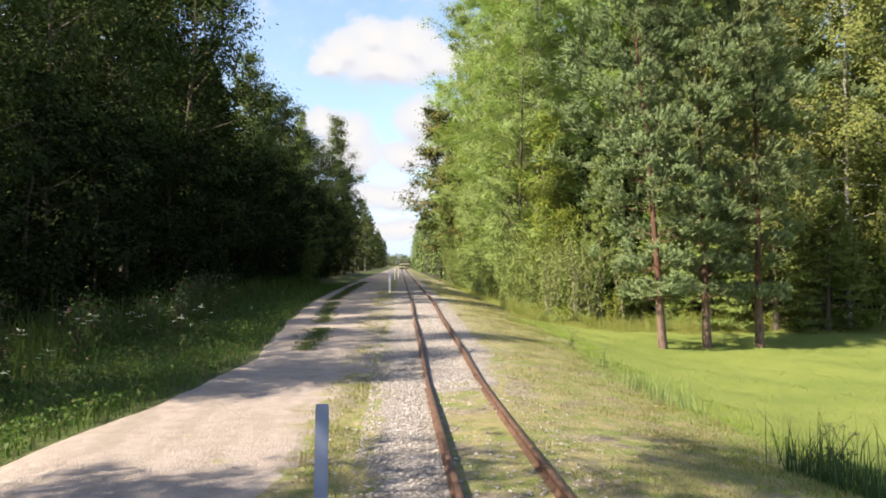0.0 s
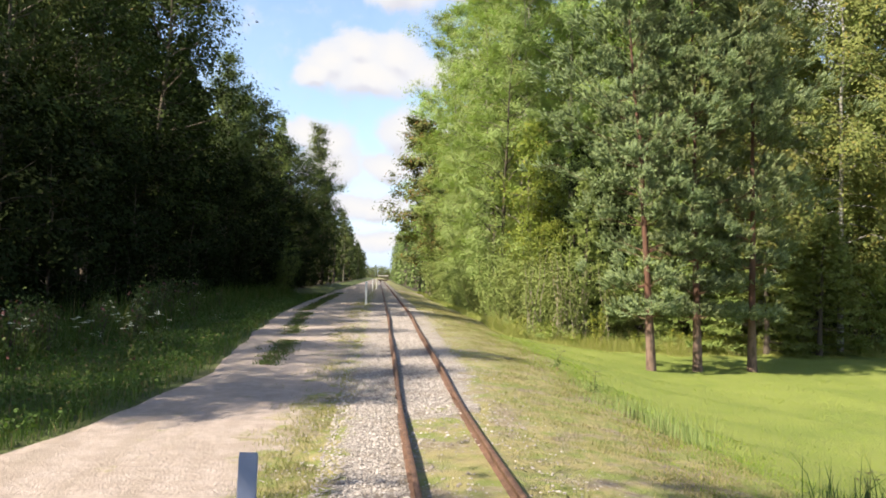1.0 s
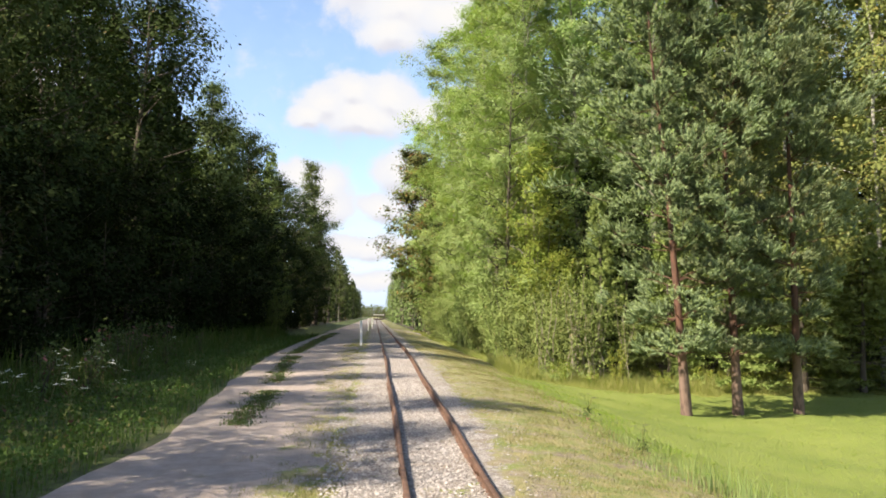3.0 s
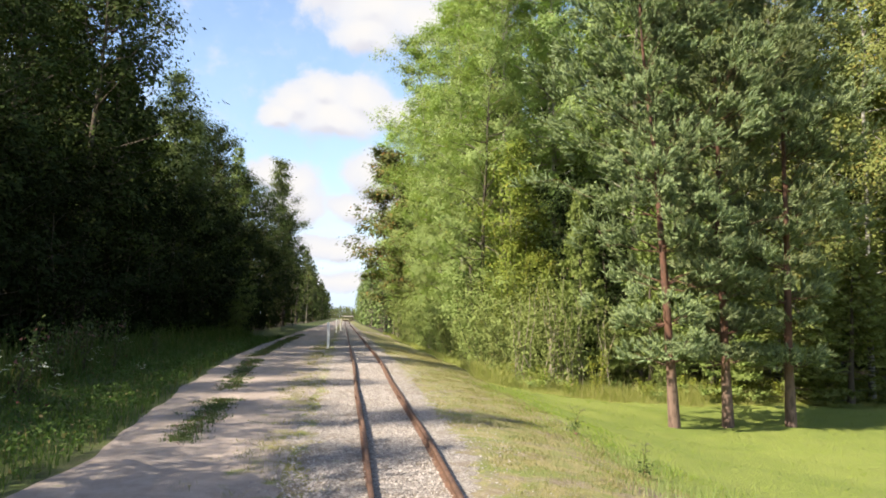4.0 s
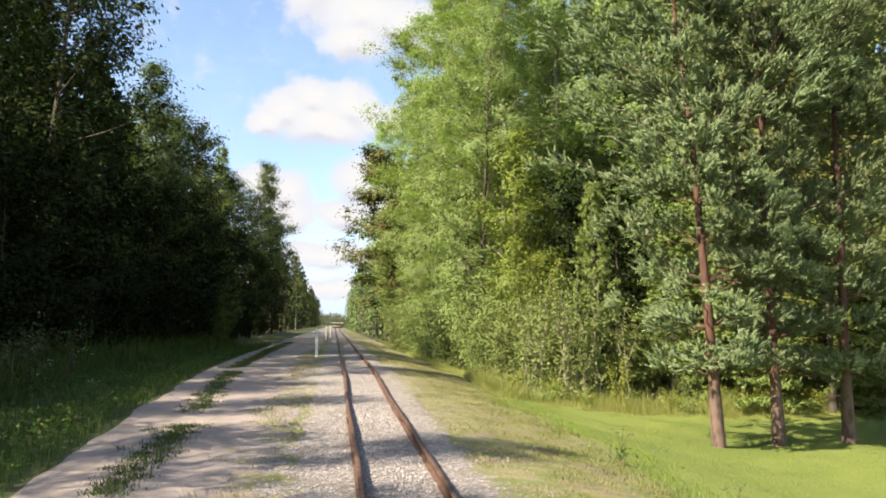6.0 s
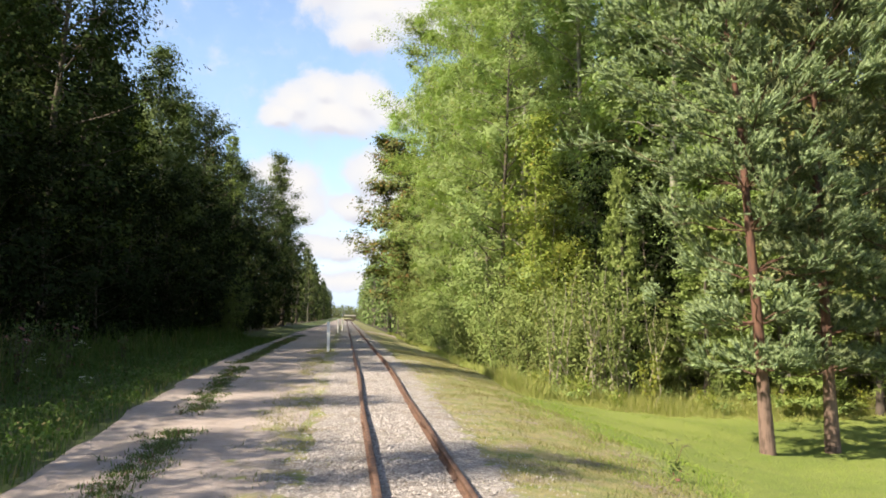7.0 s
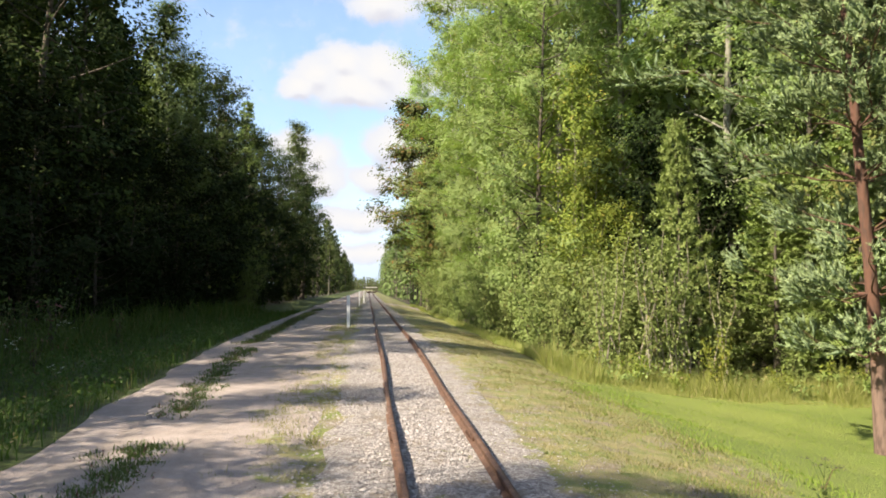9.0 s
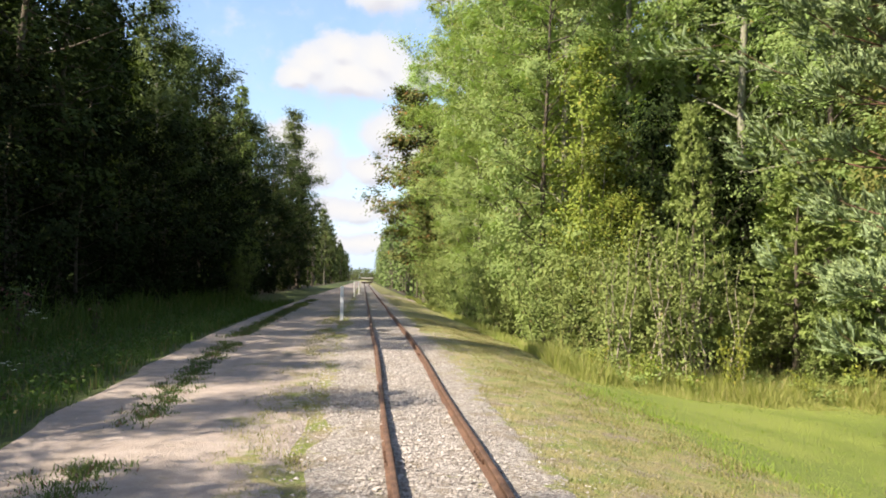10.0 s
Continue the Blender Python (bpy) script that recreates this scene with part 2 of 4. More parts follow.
def bed_colour(n, p):
    x, y, _ = n.add("ShaderNodeSeparateXYZ", {0: p}).outputs
    vor = n.add("ShaderNodeTexVoronoi", {"Vector": p, "Scale": 30.0}).outputs[1]
    tone = n.add("ShaderNodeSeparateXYZ", {0: vor}).outputs[0]
    stone = n.mix(tone, (0.170, 0.152, 0.140), (0.385, 0.358, 0.336))
    stone = n.mix(n.math("MULTIPLY", n.smooth(n.noise(p, 46.0, 3.0), 0.52, 0.38), 0.85), stone, (0.12, 0.10, 0.085))
    dirt = n.mix(n.noise(p, 12.0, 5.0), (0.13, 0.10, 0.072), (0.225, 0.188, 0.145))
    c = n.mix(n.math("MULTIPLY", n.smooth(n.noise(p, 2.3, 5.0, 0.65), 0.5, 0.64), 0.75), stone, dirt)
    # grass creeps in from both sides and, in the nearer part, between the rails
    right = n.smooth(n.math("SUBTRACT", x, n.smooth(y, 10.0, 14.0, 0.0, 0.25)), 0.40, 1.0)
    left = n.math("MULTIPLY", n.smooth(x, -0.85, -1.25), n.smooth(y, 6.0, 12.0, 1.0, 0.5))
    sides = n.math("MAXIMUM", left, right)
    middle = n.math("MULTIPLY", n.smooth(y, 11.0, 6.5), n.smooth(x, -0.42, -0.3))
    grown = n.math("MULTIPLY_ADD", n.math("MAXIMUM", sides, middle), 0.34, n.noise(p, 2.6, 6.0, 0.7))
    return n.mix(n.smooth(grown, 0.60, 0.70), c, verge_colour(n, p))


M["bed"] = surface("stony_track_bed", bed_colour, 0.95, lambda n, p: n.noise(p, 50.0, 5.0, 0.7), 0.02)


def stone_colour(n, p):
    c = n.mix(island(n), (0.14, 0.122, 0.112), (0.385, 0.352, 0.330))
    return n.mix(n.math("MULTIPLY", n.smooth(n.noise(p, 40.0, 3.0), 0.5, 0.7), 0.4), c, (0.18, 0.144, 0.108))


M["stone"] = surface("crushed_limestone", stone_colour, 0.92)


def rust_colour(n, p):
    c = n.mix(n.smooth(n.noise(p, 7.0, 6.0, 0.65), 0.35, 0.65), (0.072, 0.0418, 0.0302), (0.133, 0.0756, 0.0518))
    return n.mix(n.math("MULTIPLY", n.smooth(n.noise(p, 60.0, 4.0), 0.5, 0.7), 0.5), c, (0.18, 0.115, 0.0828))


M["rust"] = surface("rusty_steel", rust_colour, 0.72, lambda n, p: n.noise(p, 90.0, 4.0), 0.004, metal=0.25)
M["sleeper"] = surface("weathered_sleeper", lambda n, p: n.mix(n.noise(n.add("ShaderNodeVectorMath", {0: p, 1: (3, 40, 40)}, operation="MULTIPLY").outputs[0], 1.0, 5.0),
                       (0.082, 0.066, 0.052), (0.225, 0.190, 0.158)), 0.95)
# blue-grey tone puts skylit shade into the post's paint
M["post_paint"] = surface("shade_tinted_post_paint", lambda n, p: n.mix(n.math("MULTIPLY", n.smooth(n.noise(p, 8.0, 5.0), 0.5, 0.7), 0.35), (0.25, 0.285, 0.40), (0.18, 0.20, 0.27)), 0.6)
M["white_paint"] = surface("white_post_paint", lambda n, p: n.mix(n.math("MULTIPLY", n.smooth(n.noise(p, 9.0, 5.0), 0.5, 0.7), 0.3), (0.78, 0.78, 0.76), (0.45, 0.42, 0.38)), 0.6)
M["dark_steel"] = surface("dark_wagon_steel", lambda n, p: n.mix(n.noise(p, 5.0, 4.0), (0.036, 0.0252, 0.0216), (0.0864, 0.0504, 0.036)), 0.7)
M["plank"] = surface("pale_planks", lambda n, p: n.mix(n.noise(p, 12.0, 4.0), (0.396, 0.36, 0.317), (0.518, 0.497, 0.454)), 0.8)


# ---- mesh helpers ----
rng = np.random.default_rng(7)


def mesh_of(name, verts, faces, material, smooth=False):
    """One mesh from arrays; faces is one array, or a list of arrays with one corner count each."""
    verts = np.asarray(verts, np.float32)
    groups = [np.asarray(f, np.int32) for f in (faces if isinstance(faces, list) else [faces])]
    groups = [g for g in groups if len(g)]
    me = bpy.data.meshes.new(name)
    me.vertices.add(len(verts))
    me.vertices.foreach_set("co", verts.ravel())
    loops = np.concatenate([g.ravel() for g in groups])
    sizes = np.concatenate([np.full(len(g), g.shape[1], np.int32) for g in groups])
    me.loops.add(len(loops))
    me.loops.foreach_set("vertex_index", loops)
    me.polygons.add(len(sizes))
    me.polygons.foreach_set("loop_start", np.concatenate([[0], np.cumsum(sizes)[:-1]]).astype(np.int32))
    if smooth:
        me.polygons.foreach_set("use_smooth", np.ones(len(sizes), bool))
    me.update(calc_edges=True)
    me.materials.append(material)
    return me


def part_of(name, me, parent, label=""):
    ob = new(name, me)
    ob.parent = parent
    if label:
        tagged(ob, label)
    return ob


def part(name, bm, material, parent, label=""):
    me = bpy.data.meshes.new(name)
    bm.to_mesh(me)
    bm.free()
    me.materials.append(material)
    return part_of(name, me, parent, label)


def box(bm, x0, x1, y0, y1, z0, z1, bevel=0.0):
    r = bmesh.ops.create_cube(bm, size=1.0, matrix=Matrix.Translation(((x0 + x1) / 2, (y0 + y1) / 2, (z0 + z1) / 2)) @ Matrix.Diagonal((x1 - x0, y1 - y0, z1 - z0, 1)))
    if bevel:
        edges = list({e for v in r["verts"] for e in v.link_edges})
        bmesh.ops.bevel(bm, geom=edges, offset=bevel, segments=2, affect="EDGES", clamp_overlap=True)


def unit(v):
    return v / np.maximum(np.linalg.norm(v, axis=-1, keepdims=True), 1e-9)


class Tubes:
    """Collects tapered tubes into one mesh."""

    def __init__(self):
        self.v, self.f, self.n = [], [], 0

    def add(self, pts, radii, seg=6):
        pts = np.asarray(pts, float)
        d = unit(np.gradient(pts, axis=0))
        side = unit(np.cross(d, (0.31, 0.87, 0.38)))
        up = np.cross(d, side)
        a = np.linspace(0, 2 * np.pi, seg, endpoint=False)
        ring = pts[:, None] + np.asarray(radii)[:, None, None] * (np.cos(a)[None, :, None] * side[:, None] + np.sin(a)[None, :, None] * up[:, None])
        k = len(pts)
        i, j = np.meshgrid(np.arange(k - 1), np.arange(seg), indexing="ij")
        q = np.stack([i * seg + j, i * seg + (j + 1) % seg, (i + 1) * seg + (j + 1) % seg, (i + 1) * seg + j], -1).reshape(-1, 4)
        self.v.append(ring.reshape(-1, 3))
        self.f.append(q + self.n)
        self.n += k * seg

    def mesh(self, name, material):
        return mesh_of(name, np.concatenate(self.v), np.concatenate(self.f), material, True)


def leaf_cards(r, where, size, away, up=0.55, aspect=0.66, wild=0.5, plain=False):
    """Small folded leaves at the places given; away: the way each one tends to face."""
    k = len(where)
    nrm = unit(away + np.array([0, 0, up]) + r.normal(0, wild, (k, 3)))
    along = unit(np.cross(nrm, r.normal(0, 1, (k, 3))))
    across = np.cross(nrm, along)
    s = (size * r.uniform(0.6, 1.35, k))[:, None]
    if plain:
        v = np.stack([where - along * s * 0.5 + across * s * aspect * 0.5, where - along * s * 0.4 - across * s * aspect * 0.5, where + along * s * 0.55], 1)
        return v.reshape(-1, 3), np.arange(3 * k).reshape(-1, 3)
    fold = nrm * s * 0.12
    v = np.stack([where - along * s * 0.5, where + across * s * aspect * 0.5 - fold, where + along * s * 0.5, where - across * s * aspect * 0.5 - fold], 1)
    return v.reshape(-1, 3), np.arange(4 * k).reshape(-1, 4)


def blades(r, x, y, z, h, w, lean=0.35, bent=True):
    """Grass blades: bent ones have five corners, plain ones three."""
    k = len(x)
    a, l = r.uniform(0, 2 * np.pi, k), r.normal(0, lean, k)
    base = np.stack([x, y, z - 0.01], 1)
    face = np.stack([np.cos(a), np.sin(a), np.zeros(k)], 1) * (w / 2)[:, None]
    b = r.uniform(0, 2 * np.pi, k)
    tip = np.stack([np.cos(b) * l, np.sin(b) * l, np.ones(k)], 1) * h[:, None]
    if not bent:
        return np.stack([base - face, base + face, base + tip], 1).reshape(-1, 3), np.arange(3 * k).reshape(-1, 3)
    mid = tip * np.array([0.35, 0.35, 0.6])
    v = np.stack([base - face, base + face, base + mid + face * 0.75, base + mid - face * 0.75, base + tip], 1).reshape(-1, 3)
    i = 5 * np.arange(k)[:, None]
    return v, [i + np.array([[0, 1, 2, 3]]), i + np.array([[3, 2, 4]])]


# ---- ground ----
def grade(y):
    """Long rise of the track: level at first, half a metre up, then level again."""
    y = np.asarray(y, float)
    return sum(np.interp(y + d, [-2.5, 3.5, 9.5, 15.5, 21.5, 29.5, 80], [0.04, 0.01, 0.0, 0.13, 0.22, 0.40, 0.41]) for d in (-2.4, -0.8, 0.8, 2.4)) / 4


def ground_z(x, y):
    x, y = np.asarray(x, float), np.asarray(y, float)
    at = [-40, -10, -8, -6.3, -5.2, -4.3, 1.0, 2.2, 3.4, 4.4, 5.6, 7.5, 12, 40]
    tall = [0.1, 0.05, -0.1, -0.3, -0.3, -0.13, -0.13, -0.26, -0.50, -0.74, -0.97, -1.13, -1.2, -1.1]
    prof = sum(np.interp(x + d * np.clip(x * 0.4, 0.2, 1.0), at, tall) for d in (-0.9, -0.45, 0.0, 0.45, 0.9)) / 5
    away = np.clip((np.abs(x + 1.0) - 2.6) / 2, 0, 1)
    return prof + grade(y) * np.interp(x, [1.5, 8.0], [1.0, 0.5]) + away * (0.05 * np.sin(x * 0.9 + 1.3) * np.sin(y * 0.55) + 0.03 * np.sin(x * 2.1 + y * 1.7))


def build_ground():
    gx = np.unique(np.r_[np.linspace(-2500, -60, 14), np.arange(-60, -12, 3.0), np.arange(-12, 14, 0.4), np.arange(14, 60, 2.0), np.linspace(60, 2500, 14)])
    gy = np.unique(np.r_[np.linspace(-800, -30, 8), np.arange(-30, 0, 2.0), np.arange(0, 45, 0.4), np.arange(45, 130, 2.0), np.arange(130, 400, 15.0), np.linspace(400, 4000, 12)])
    X, Y = np.meshgrid(gx, gy, indexing="ij")
    Z = ground_z(X, Y) + 0.015 * np.sin(X * 5.1 + np.sin(Y * 3)) * np.sin(Y * 4.3) * (np.abs(X + 1) > 3)
    a, b = X.shape
    i, j = np.meshgrid(np.arange(a - 1), np.arange(b - 1), indexing="ij")
    q = np.stack([i * b + j, (i + 1) * b + j, (i + 1) * b + j + 1, i * b + j + 1], -1).reshape(-1, 4)
    ob = new("ground", mesh_of("ground", np.stack([X, Y, Z], -1).reshape(-1, 3), q, M["ground"], True))
    tagged(ob, "grassy ground sloping down from the track to a mown lawn", "ground", kind="structure")


def wobble(r, k, size):
    return np.convolve(r.normal(0, 1, k + 8), np.hanning(9) / np.hanning(9).sum(), 'valid') * size


def strip(name, left, right, y0, y1, dy, cols, lift, material, label, category, crown=0.0, ragged=0.12):
    """A sheet that lies on the ground between two edges given as functions of y."""
    r = np.random.default_rng(len(name))
    ys = np.r_[np.arange(y0, 60, dy), np.arange(60, y1, 2.0), y1]
    s = np.linspace(0, 1, cols)
    L = np.array([left(y) for y in ys]) + wobble(r, len(ys), ragged)
    R = np.array([right(y) for y in ys]) + wobble(r, len(ys), ragged)
    X = L[:, None] + (R - L)[:, None] * s[None]
    Y = np.repeat(ys[:, None], cols, 1)
    edge = np.minimum(s, 1 - s)[None] * np.ones_like(X)
    Z = ground_z(X, Y) + np.where(edge < 0.01, -0.03, lift) + crown * np.sin(np.pi * s)[None] * np.ones_like(X)
    Z = Z + np.where(edge < 0.01, 0, 0.006 * np.sin(X * 9 + Y * 2.3) * np.sin(Y * 3.7 + X))
    b = cols
    i, j = np.meshgrid(np.arange(len(ys) - 1), np.arange(cols - 1), indexing="ij")
    q = np.stack([i * b + j, i * b + j + 1, (i + 1) * b + j + 1, (i + 1) * b + j], -1).reshape(-1, 4)
    ob = new(name, mesh_of(name, np.stack([X, Y, Z], -1).reshape(-1, 3), q, material, True))
    return tagged(ob, label, category, kind="structure")


def road_left(y):
    return float(np.interp(y, [-30, 0, 4, 5.6, 8.3, 13, 17.5, 23, 29, 40, 52, 70, 90, 140, 300], [-6.2, -5.9, -5.2, -4.75, -4.13, -3.72, -3.97, -4.28, -4.42, -4.72, -4.75, -4.75, -4.75, -4.4, -4.0]))


def road_right(y):
    return float(np.interp(y, [-30, 0, 3.5, 8, 15, 28, 42, 75, 85, 120, 300], [-2.4, -2.2, -1.85, -1.35, -1.15, -1.15, -1.3, -1.2, -1.2, -1.3, -1.3]))


def strip_mid(y):
    return float(np.interp(y, [7, 13, 17, 20, 25, 32, 40, 46, 60], [-2.6, -2.74, -2.80, -2.98, -3.28, -3.54, -3.62, -3.7, -3.7]))


build_ground()


def build_crossing(y0, y1):
    """Gravel track that crosses the rails."""
    xs = np.linspace(-5.0, 4.4, 40)
    ys = np.linspace(y0, y1, 9)
    X, Y = np.meshgrid(xs, ys, indexing="ij")
    Y = Y + 0.5 * np.sin(X * 0.8)
    rim = (np.abs(np.linspace(-1, 1, 9)) > 0.99)[None] * np.ones_like(X)
    Z = ground_z(X, Y) + 0.045 - rim * 0.07
    i, j = np.meshgrid(np.arange(39), np.arange(8), indexing="ij")
    q = np.stack([i * 9 + j, (i + 1) * 9 + j, (i + 1) * 9 + j + 1, i * 9 + j + 1], -1).reshape(-1, 4)
    ob = new("crossing", mesh_of("crossing", np.stack([X, Y, Z], -1).reshape(-1, 3), q, M["road"], True))
    tagged(ob, "pale gravel crossing over the rails", "crossing", kind="structure")


build_crossing(74, 79)
strip("road", road_left, road_right, -30, 400, 0.25, 16, 0.016, M["road"], "pale sandy gravel road with two worn wheel tracks", "road", 0.012, 0.09)
track_bed = strip("track_bed", lambda y: -1.28 + 0.16 * math.sin(y * 0.7) + 0.1 * math.sin(y * 2.3), lambda y: float(np.interp(y, [0, 10, 16, 400], [0.72, 0.8, 1.2, 1.1])) + 0.1 * math.sin(y * 0.5 + 1), -30, 400, 0.25, 16, 0.022, M["bed"],
                  "stony ballast bed of crushed limestone between grass", "track bed", 0.0, 0.3)


# ---- railway ----
def rail_x(y):
    """Sideways wander of the old track."""
    return 0.012 * math.sin(y * 0.55) + 0.010 * math.sin(y * 0.23 + 2.0)


def rail_drop(y):
    return float(grade(y)) + 0.010 * math.sin(y * 0.45 + 0.6) + 0.006 * math.sin(y * 1.1)


def build_rail(side):
    prof = [(-0.045, -0.108), (0.045, -0.108), (0.045, -0.098), (0.009, -0.088), (0.009, -0.034), (0.027, -0.026), (0.027, -0.006), (0.02, 0.0), (-0.02, 0.0),
            (-0.027, -0.006), (-0.027, -0.026), (-0.009, -0.034), (-0.009, -0.088), (-0.045, -0.098)]
    ys = np.r_[np.arange(-8, 60, 0.4), np.arange(60, 400, 4.0)]
    k = len(prof)
    v = [(side * 0.4 + rail_x(y) + px, y, rail_drop(y) + side * 0.006 * math.sin(y * 0.7) + pz) for y in ys for px, pz in prof]
    f = [(i * k + j, i * k + (j + 1) % k, (i + 1) * k + (j + 1) % k, (i + 1) * k + j) for i in range(len(ys) - 1) for j in range(k)]
    rail = new("rail", mesh_of("rail", v, np.array(f), M["rust"]))
    tagged(rail, "brown rusty steel rail of a narrow railway track", "rail", "rails of the track")
    for joint in (2.3, 10.3, 18.3, 26.3, 34.3):
        for face in (-1, 1):
            bm = bmesh.new()
            x = side * 0.4 + rail_x(joint) + face * 0.018
            z = rail_drop(joint) + side * 0.006 * math.sin(joint * 0.7)
            box(bm, x - 0.009, x + 0.009, joint - 0.24, joint + 0.24, z - 0.082, z - 0.036, 0.003)
            plate = part("fishplate", bm, M["rust"], rail, "rusty bolted joint plate")
            for off in (-0.17, -0.06, 0.06, 0.17):
                bm = bmesh.new()
                bmesh.ops.create_cone(bm, cap_ends=True, segments=6, radius1=0.016, radius2=0.013, depth=0.02,
                                      matrix=Matrix.Translation((x + face * 0.016, joint + off, z - 0.058)) @ Matrix.Rotation(math.pi / 2, 4, "Y"))
                part("bolt", bm, M["rust"], plate)


def build_sleepers():
    bm = bmesh.new()
    box(bm, -0.60, 0.60, -0.105, 0.105, -0.13, 0.0, 0.018)
    for v in bm.verts:
        v.co += Vector(noise.noise_vector(v.co * 7)) * 0.012
    me = bpy.data.meshes.new("sleeper")
    bm.to_mesh(me)
    bm.free()
    me.materials.append(M["sleeper"])
    r = random.Random(4)
    y = 2.0
    while y < 70:
        ob = new("sleeper", me)
        sunk = 0.036 if y < 10 else 0.020
        ob.matrix_world = pose(rail_x(y) + r.uniform(-0.04, 0.04), y, float(grade(y)) - 0.098 - sunk + r.uniform(-0.012, 0.004), 0, 0, r.uniform(-3, 3))
        tagged(ob, "weathered wooden sleeper sunk in stony ballast", "sleeper", "sleepers of the track")
        y += 0.72 + r.uniform(-0.07, 0.07)


def stone_mesh(r, where, size, closed=True):
    """Angular stones: squashed octahedra with shifted corners, joined."""
    k = len(where)
    o = np.array([(1, 0, 0), (-1, 0, 0), (0, 1, 0), (0, -1, 0), (0, 0, 1), (0, 0, -1)], float)
    v = o[None] * (1 + r.normal(0, 0.22, (k, 6, 1))) + r.normal(0, 0.16, (k, 6, 3))
    v = v * np.stack([np.ones(k), r.uniform(0.6, 1, k), r.uniform(0.45, 0.8, k)], 1)[:, None]
    a = r.uniform(0, 2 * np.pi, k)
    c, s = np.cos(a)[:, None], np.sin(a)[:, None]
    v = np.stack([v[..., 0] * c - v[..., 1] * s, v[..., 0] * s + v[..., 1] * c, v[..., 2]], -1) * size[:, None, None] + where[:, None]
    f = np.array([(0, 2, 4), (2, 1, 4), (1, 3, 4), (3, 0, 4), (2, 0, 5), (1, 2, 5), (3, 1, 5), (0, 3, 5)])
    f = f if closed else f[:4]
    return v.reshape(-1, 3), (np.arange(k)[:, None, None] * 6 + f[None]).reshape(-1, 3)


def build_ballast():
    r = np.random.default_rng(12)
    spots = []
    for k, x0, x1, y0, y1 in ((8000, -1.25, -0.44, 1.5, 12), (11000, -1.45, -0.42, 11, 30), (1500, -1.5, -0.42, 30, 45), (1800, -0.36, 0.36, 1.5, 12), (15000, -0.36, 0.36, 9, 30),
                              (1200, -0.36, 0.36, 32, 45), (2000, 0.44, 1.5, 1.5, 14), (6500, 0.44, 1.6, 13, 32), (4200, -1.95, -1.2, 2, 30), (250, -3.9, -1.5, 3, 30)):
        spots.append(np.stack([r.uniform(x0, x1, k), r.uniform(y0, y1, k)], 1))
    p = np.concatenate(spots)
    # bare and stony in uneven patches
    patch = np.array([noise.noise((a * 1.3, b * 0.55, 3.1)) for a, b in p])
    p = p[patch > r.uniform(-0.75, 0.35, len(p))]
    size = (0.010 + 0.018 * r.random(len(p)) ** 2.2) * np.interp(p[:, 0], [-1.9, -1.2, -0.6, 0.5, 1.1, 1.7], [0.5, 0.85, 1.0, 0.9, 0.6, 0.4])
    where = np.column_stack([p, ground_z(p[:, 0], p[:, 1]) + 0.024 + size * 0.25])
    v, f = stone_mesh(r, where, size, False)
    ob = new("ballast_stones", mesh_of("ballast_stones", v, f, M["stone"]))
    tagged(ob, "pale crushed limestone ballast scattered round the rails", "gravel", kind="stuff")


build_rail(-1)
build_rail(1)
build_sleepers()
build_ballast()


# ---- posts and wagon ----
def build_post(x, y, h, w, d, material, label, lean=0.0):
    post = new("marker_post")
    post.matrix_world = pose(x, y, float(ground_z(x, y)) - 0.02, 0, lean, 4)
    bm = bmesh.new()
    box(bm, -w / 2, w / 2, -d / 2, d / 2, 0, h, 0.004)
    part("shaft", bm, material, post)
    bm = bmesh.new()
    box(bm, -w / 2 + 0.003, w / 2 - 0.003, -d / 2 + 0.003, d / 2 - 0.003, h, h + 0.018)
    for v in bm.verts:
        if v.co.z > h + 0.01 and v.co.y > 0:
            v.co.z -= 0.014
    part("sloped_top", bm, material, post)
    return tagged(post, label, "post", "posts beside the track")


build_post(-1.35, 2.72, 0.93, 0.088, 0.05, M["post_paint"], "square marker post on the grassy verge, shade tinted into its paint", 1.4)
build_post(-1.33, 37.8, 1.12, 0.10, 0.10, M["white_paint"], "white painted square marker post beside the track")
build_post(-1.3, 72.0, 1.1, 0.07, 0.07, M["white_paint"], "white painted marker post by the gravel crossing")
build_post(-1.0, 82.0, 1.1, 0.07, 0.07, M["white_paint"], "white painted marker post beyond the gravel crossing")


def build_wagon(y):
    wagon = new("rail_wagon")
    wagon.matrix_world = pose(0, y, float(grade(y)))
    bm = bmesh.new()
    box(bm, -0.85, 0.85, -2.4, 2.4, 0.42, 0.58, 0.02)
    part("chassis", bm, M["dark_steel"], wagon, "dark rusty steel underframe")
    bm = bmesh.new()
    box(bm, -0.95, 0.95, -2.5, 2.5, 0.58, 0.66, 0.01)
    part("floor_deck", bm, M["sleeper"], wagon)
    for x in (-0.85, -0.28, 0.28, 0.85):
        bm = bmesh.new()
        box(bm, x - 0.04, x + 0.04, -2.45, -2.37, 0.66, 1.25, 0.005)
        part("stake", bm, M["dark_steel"], wagon)
    bm = bmesh.new()
    box(bm, -0.98, 0.98, -2.5, 2.5, 1.25, 1.42, 0.02)
    part("top_boards", bm, M["plank"], wagon, "pale sunlit planks")
    for x in (-0.4, 0.4):
        for dy in (-1.5, 1.5):
            bm = bmesh.new()
            bmesh.ops.create_cone(bm, cap_ends=True, segments=20, radius1=0.24, radius2=0.24, depth=0.09,
                                  matrix=Matrix.Translation((x, dy, 0.24)) @ Matrix.Rotation(math.pi / 2, 4, "Y"))
            part("wheel", bm, M["dark_steel"], wagon)
    tagged(wagon, "low dark rail wagon with pale top boards", "rail wagon")


build_wagon(150)


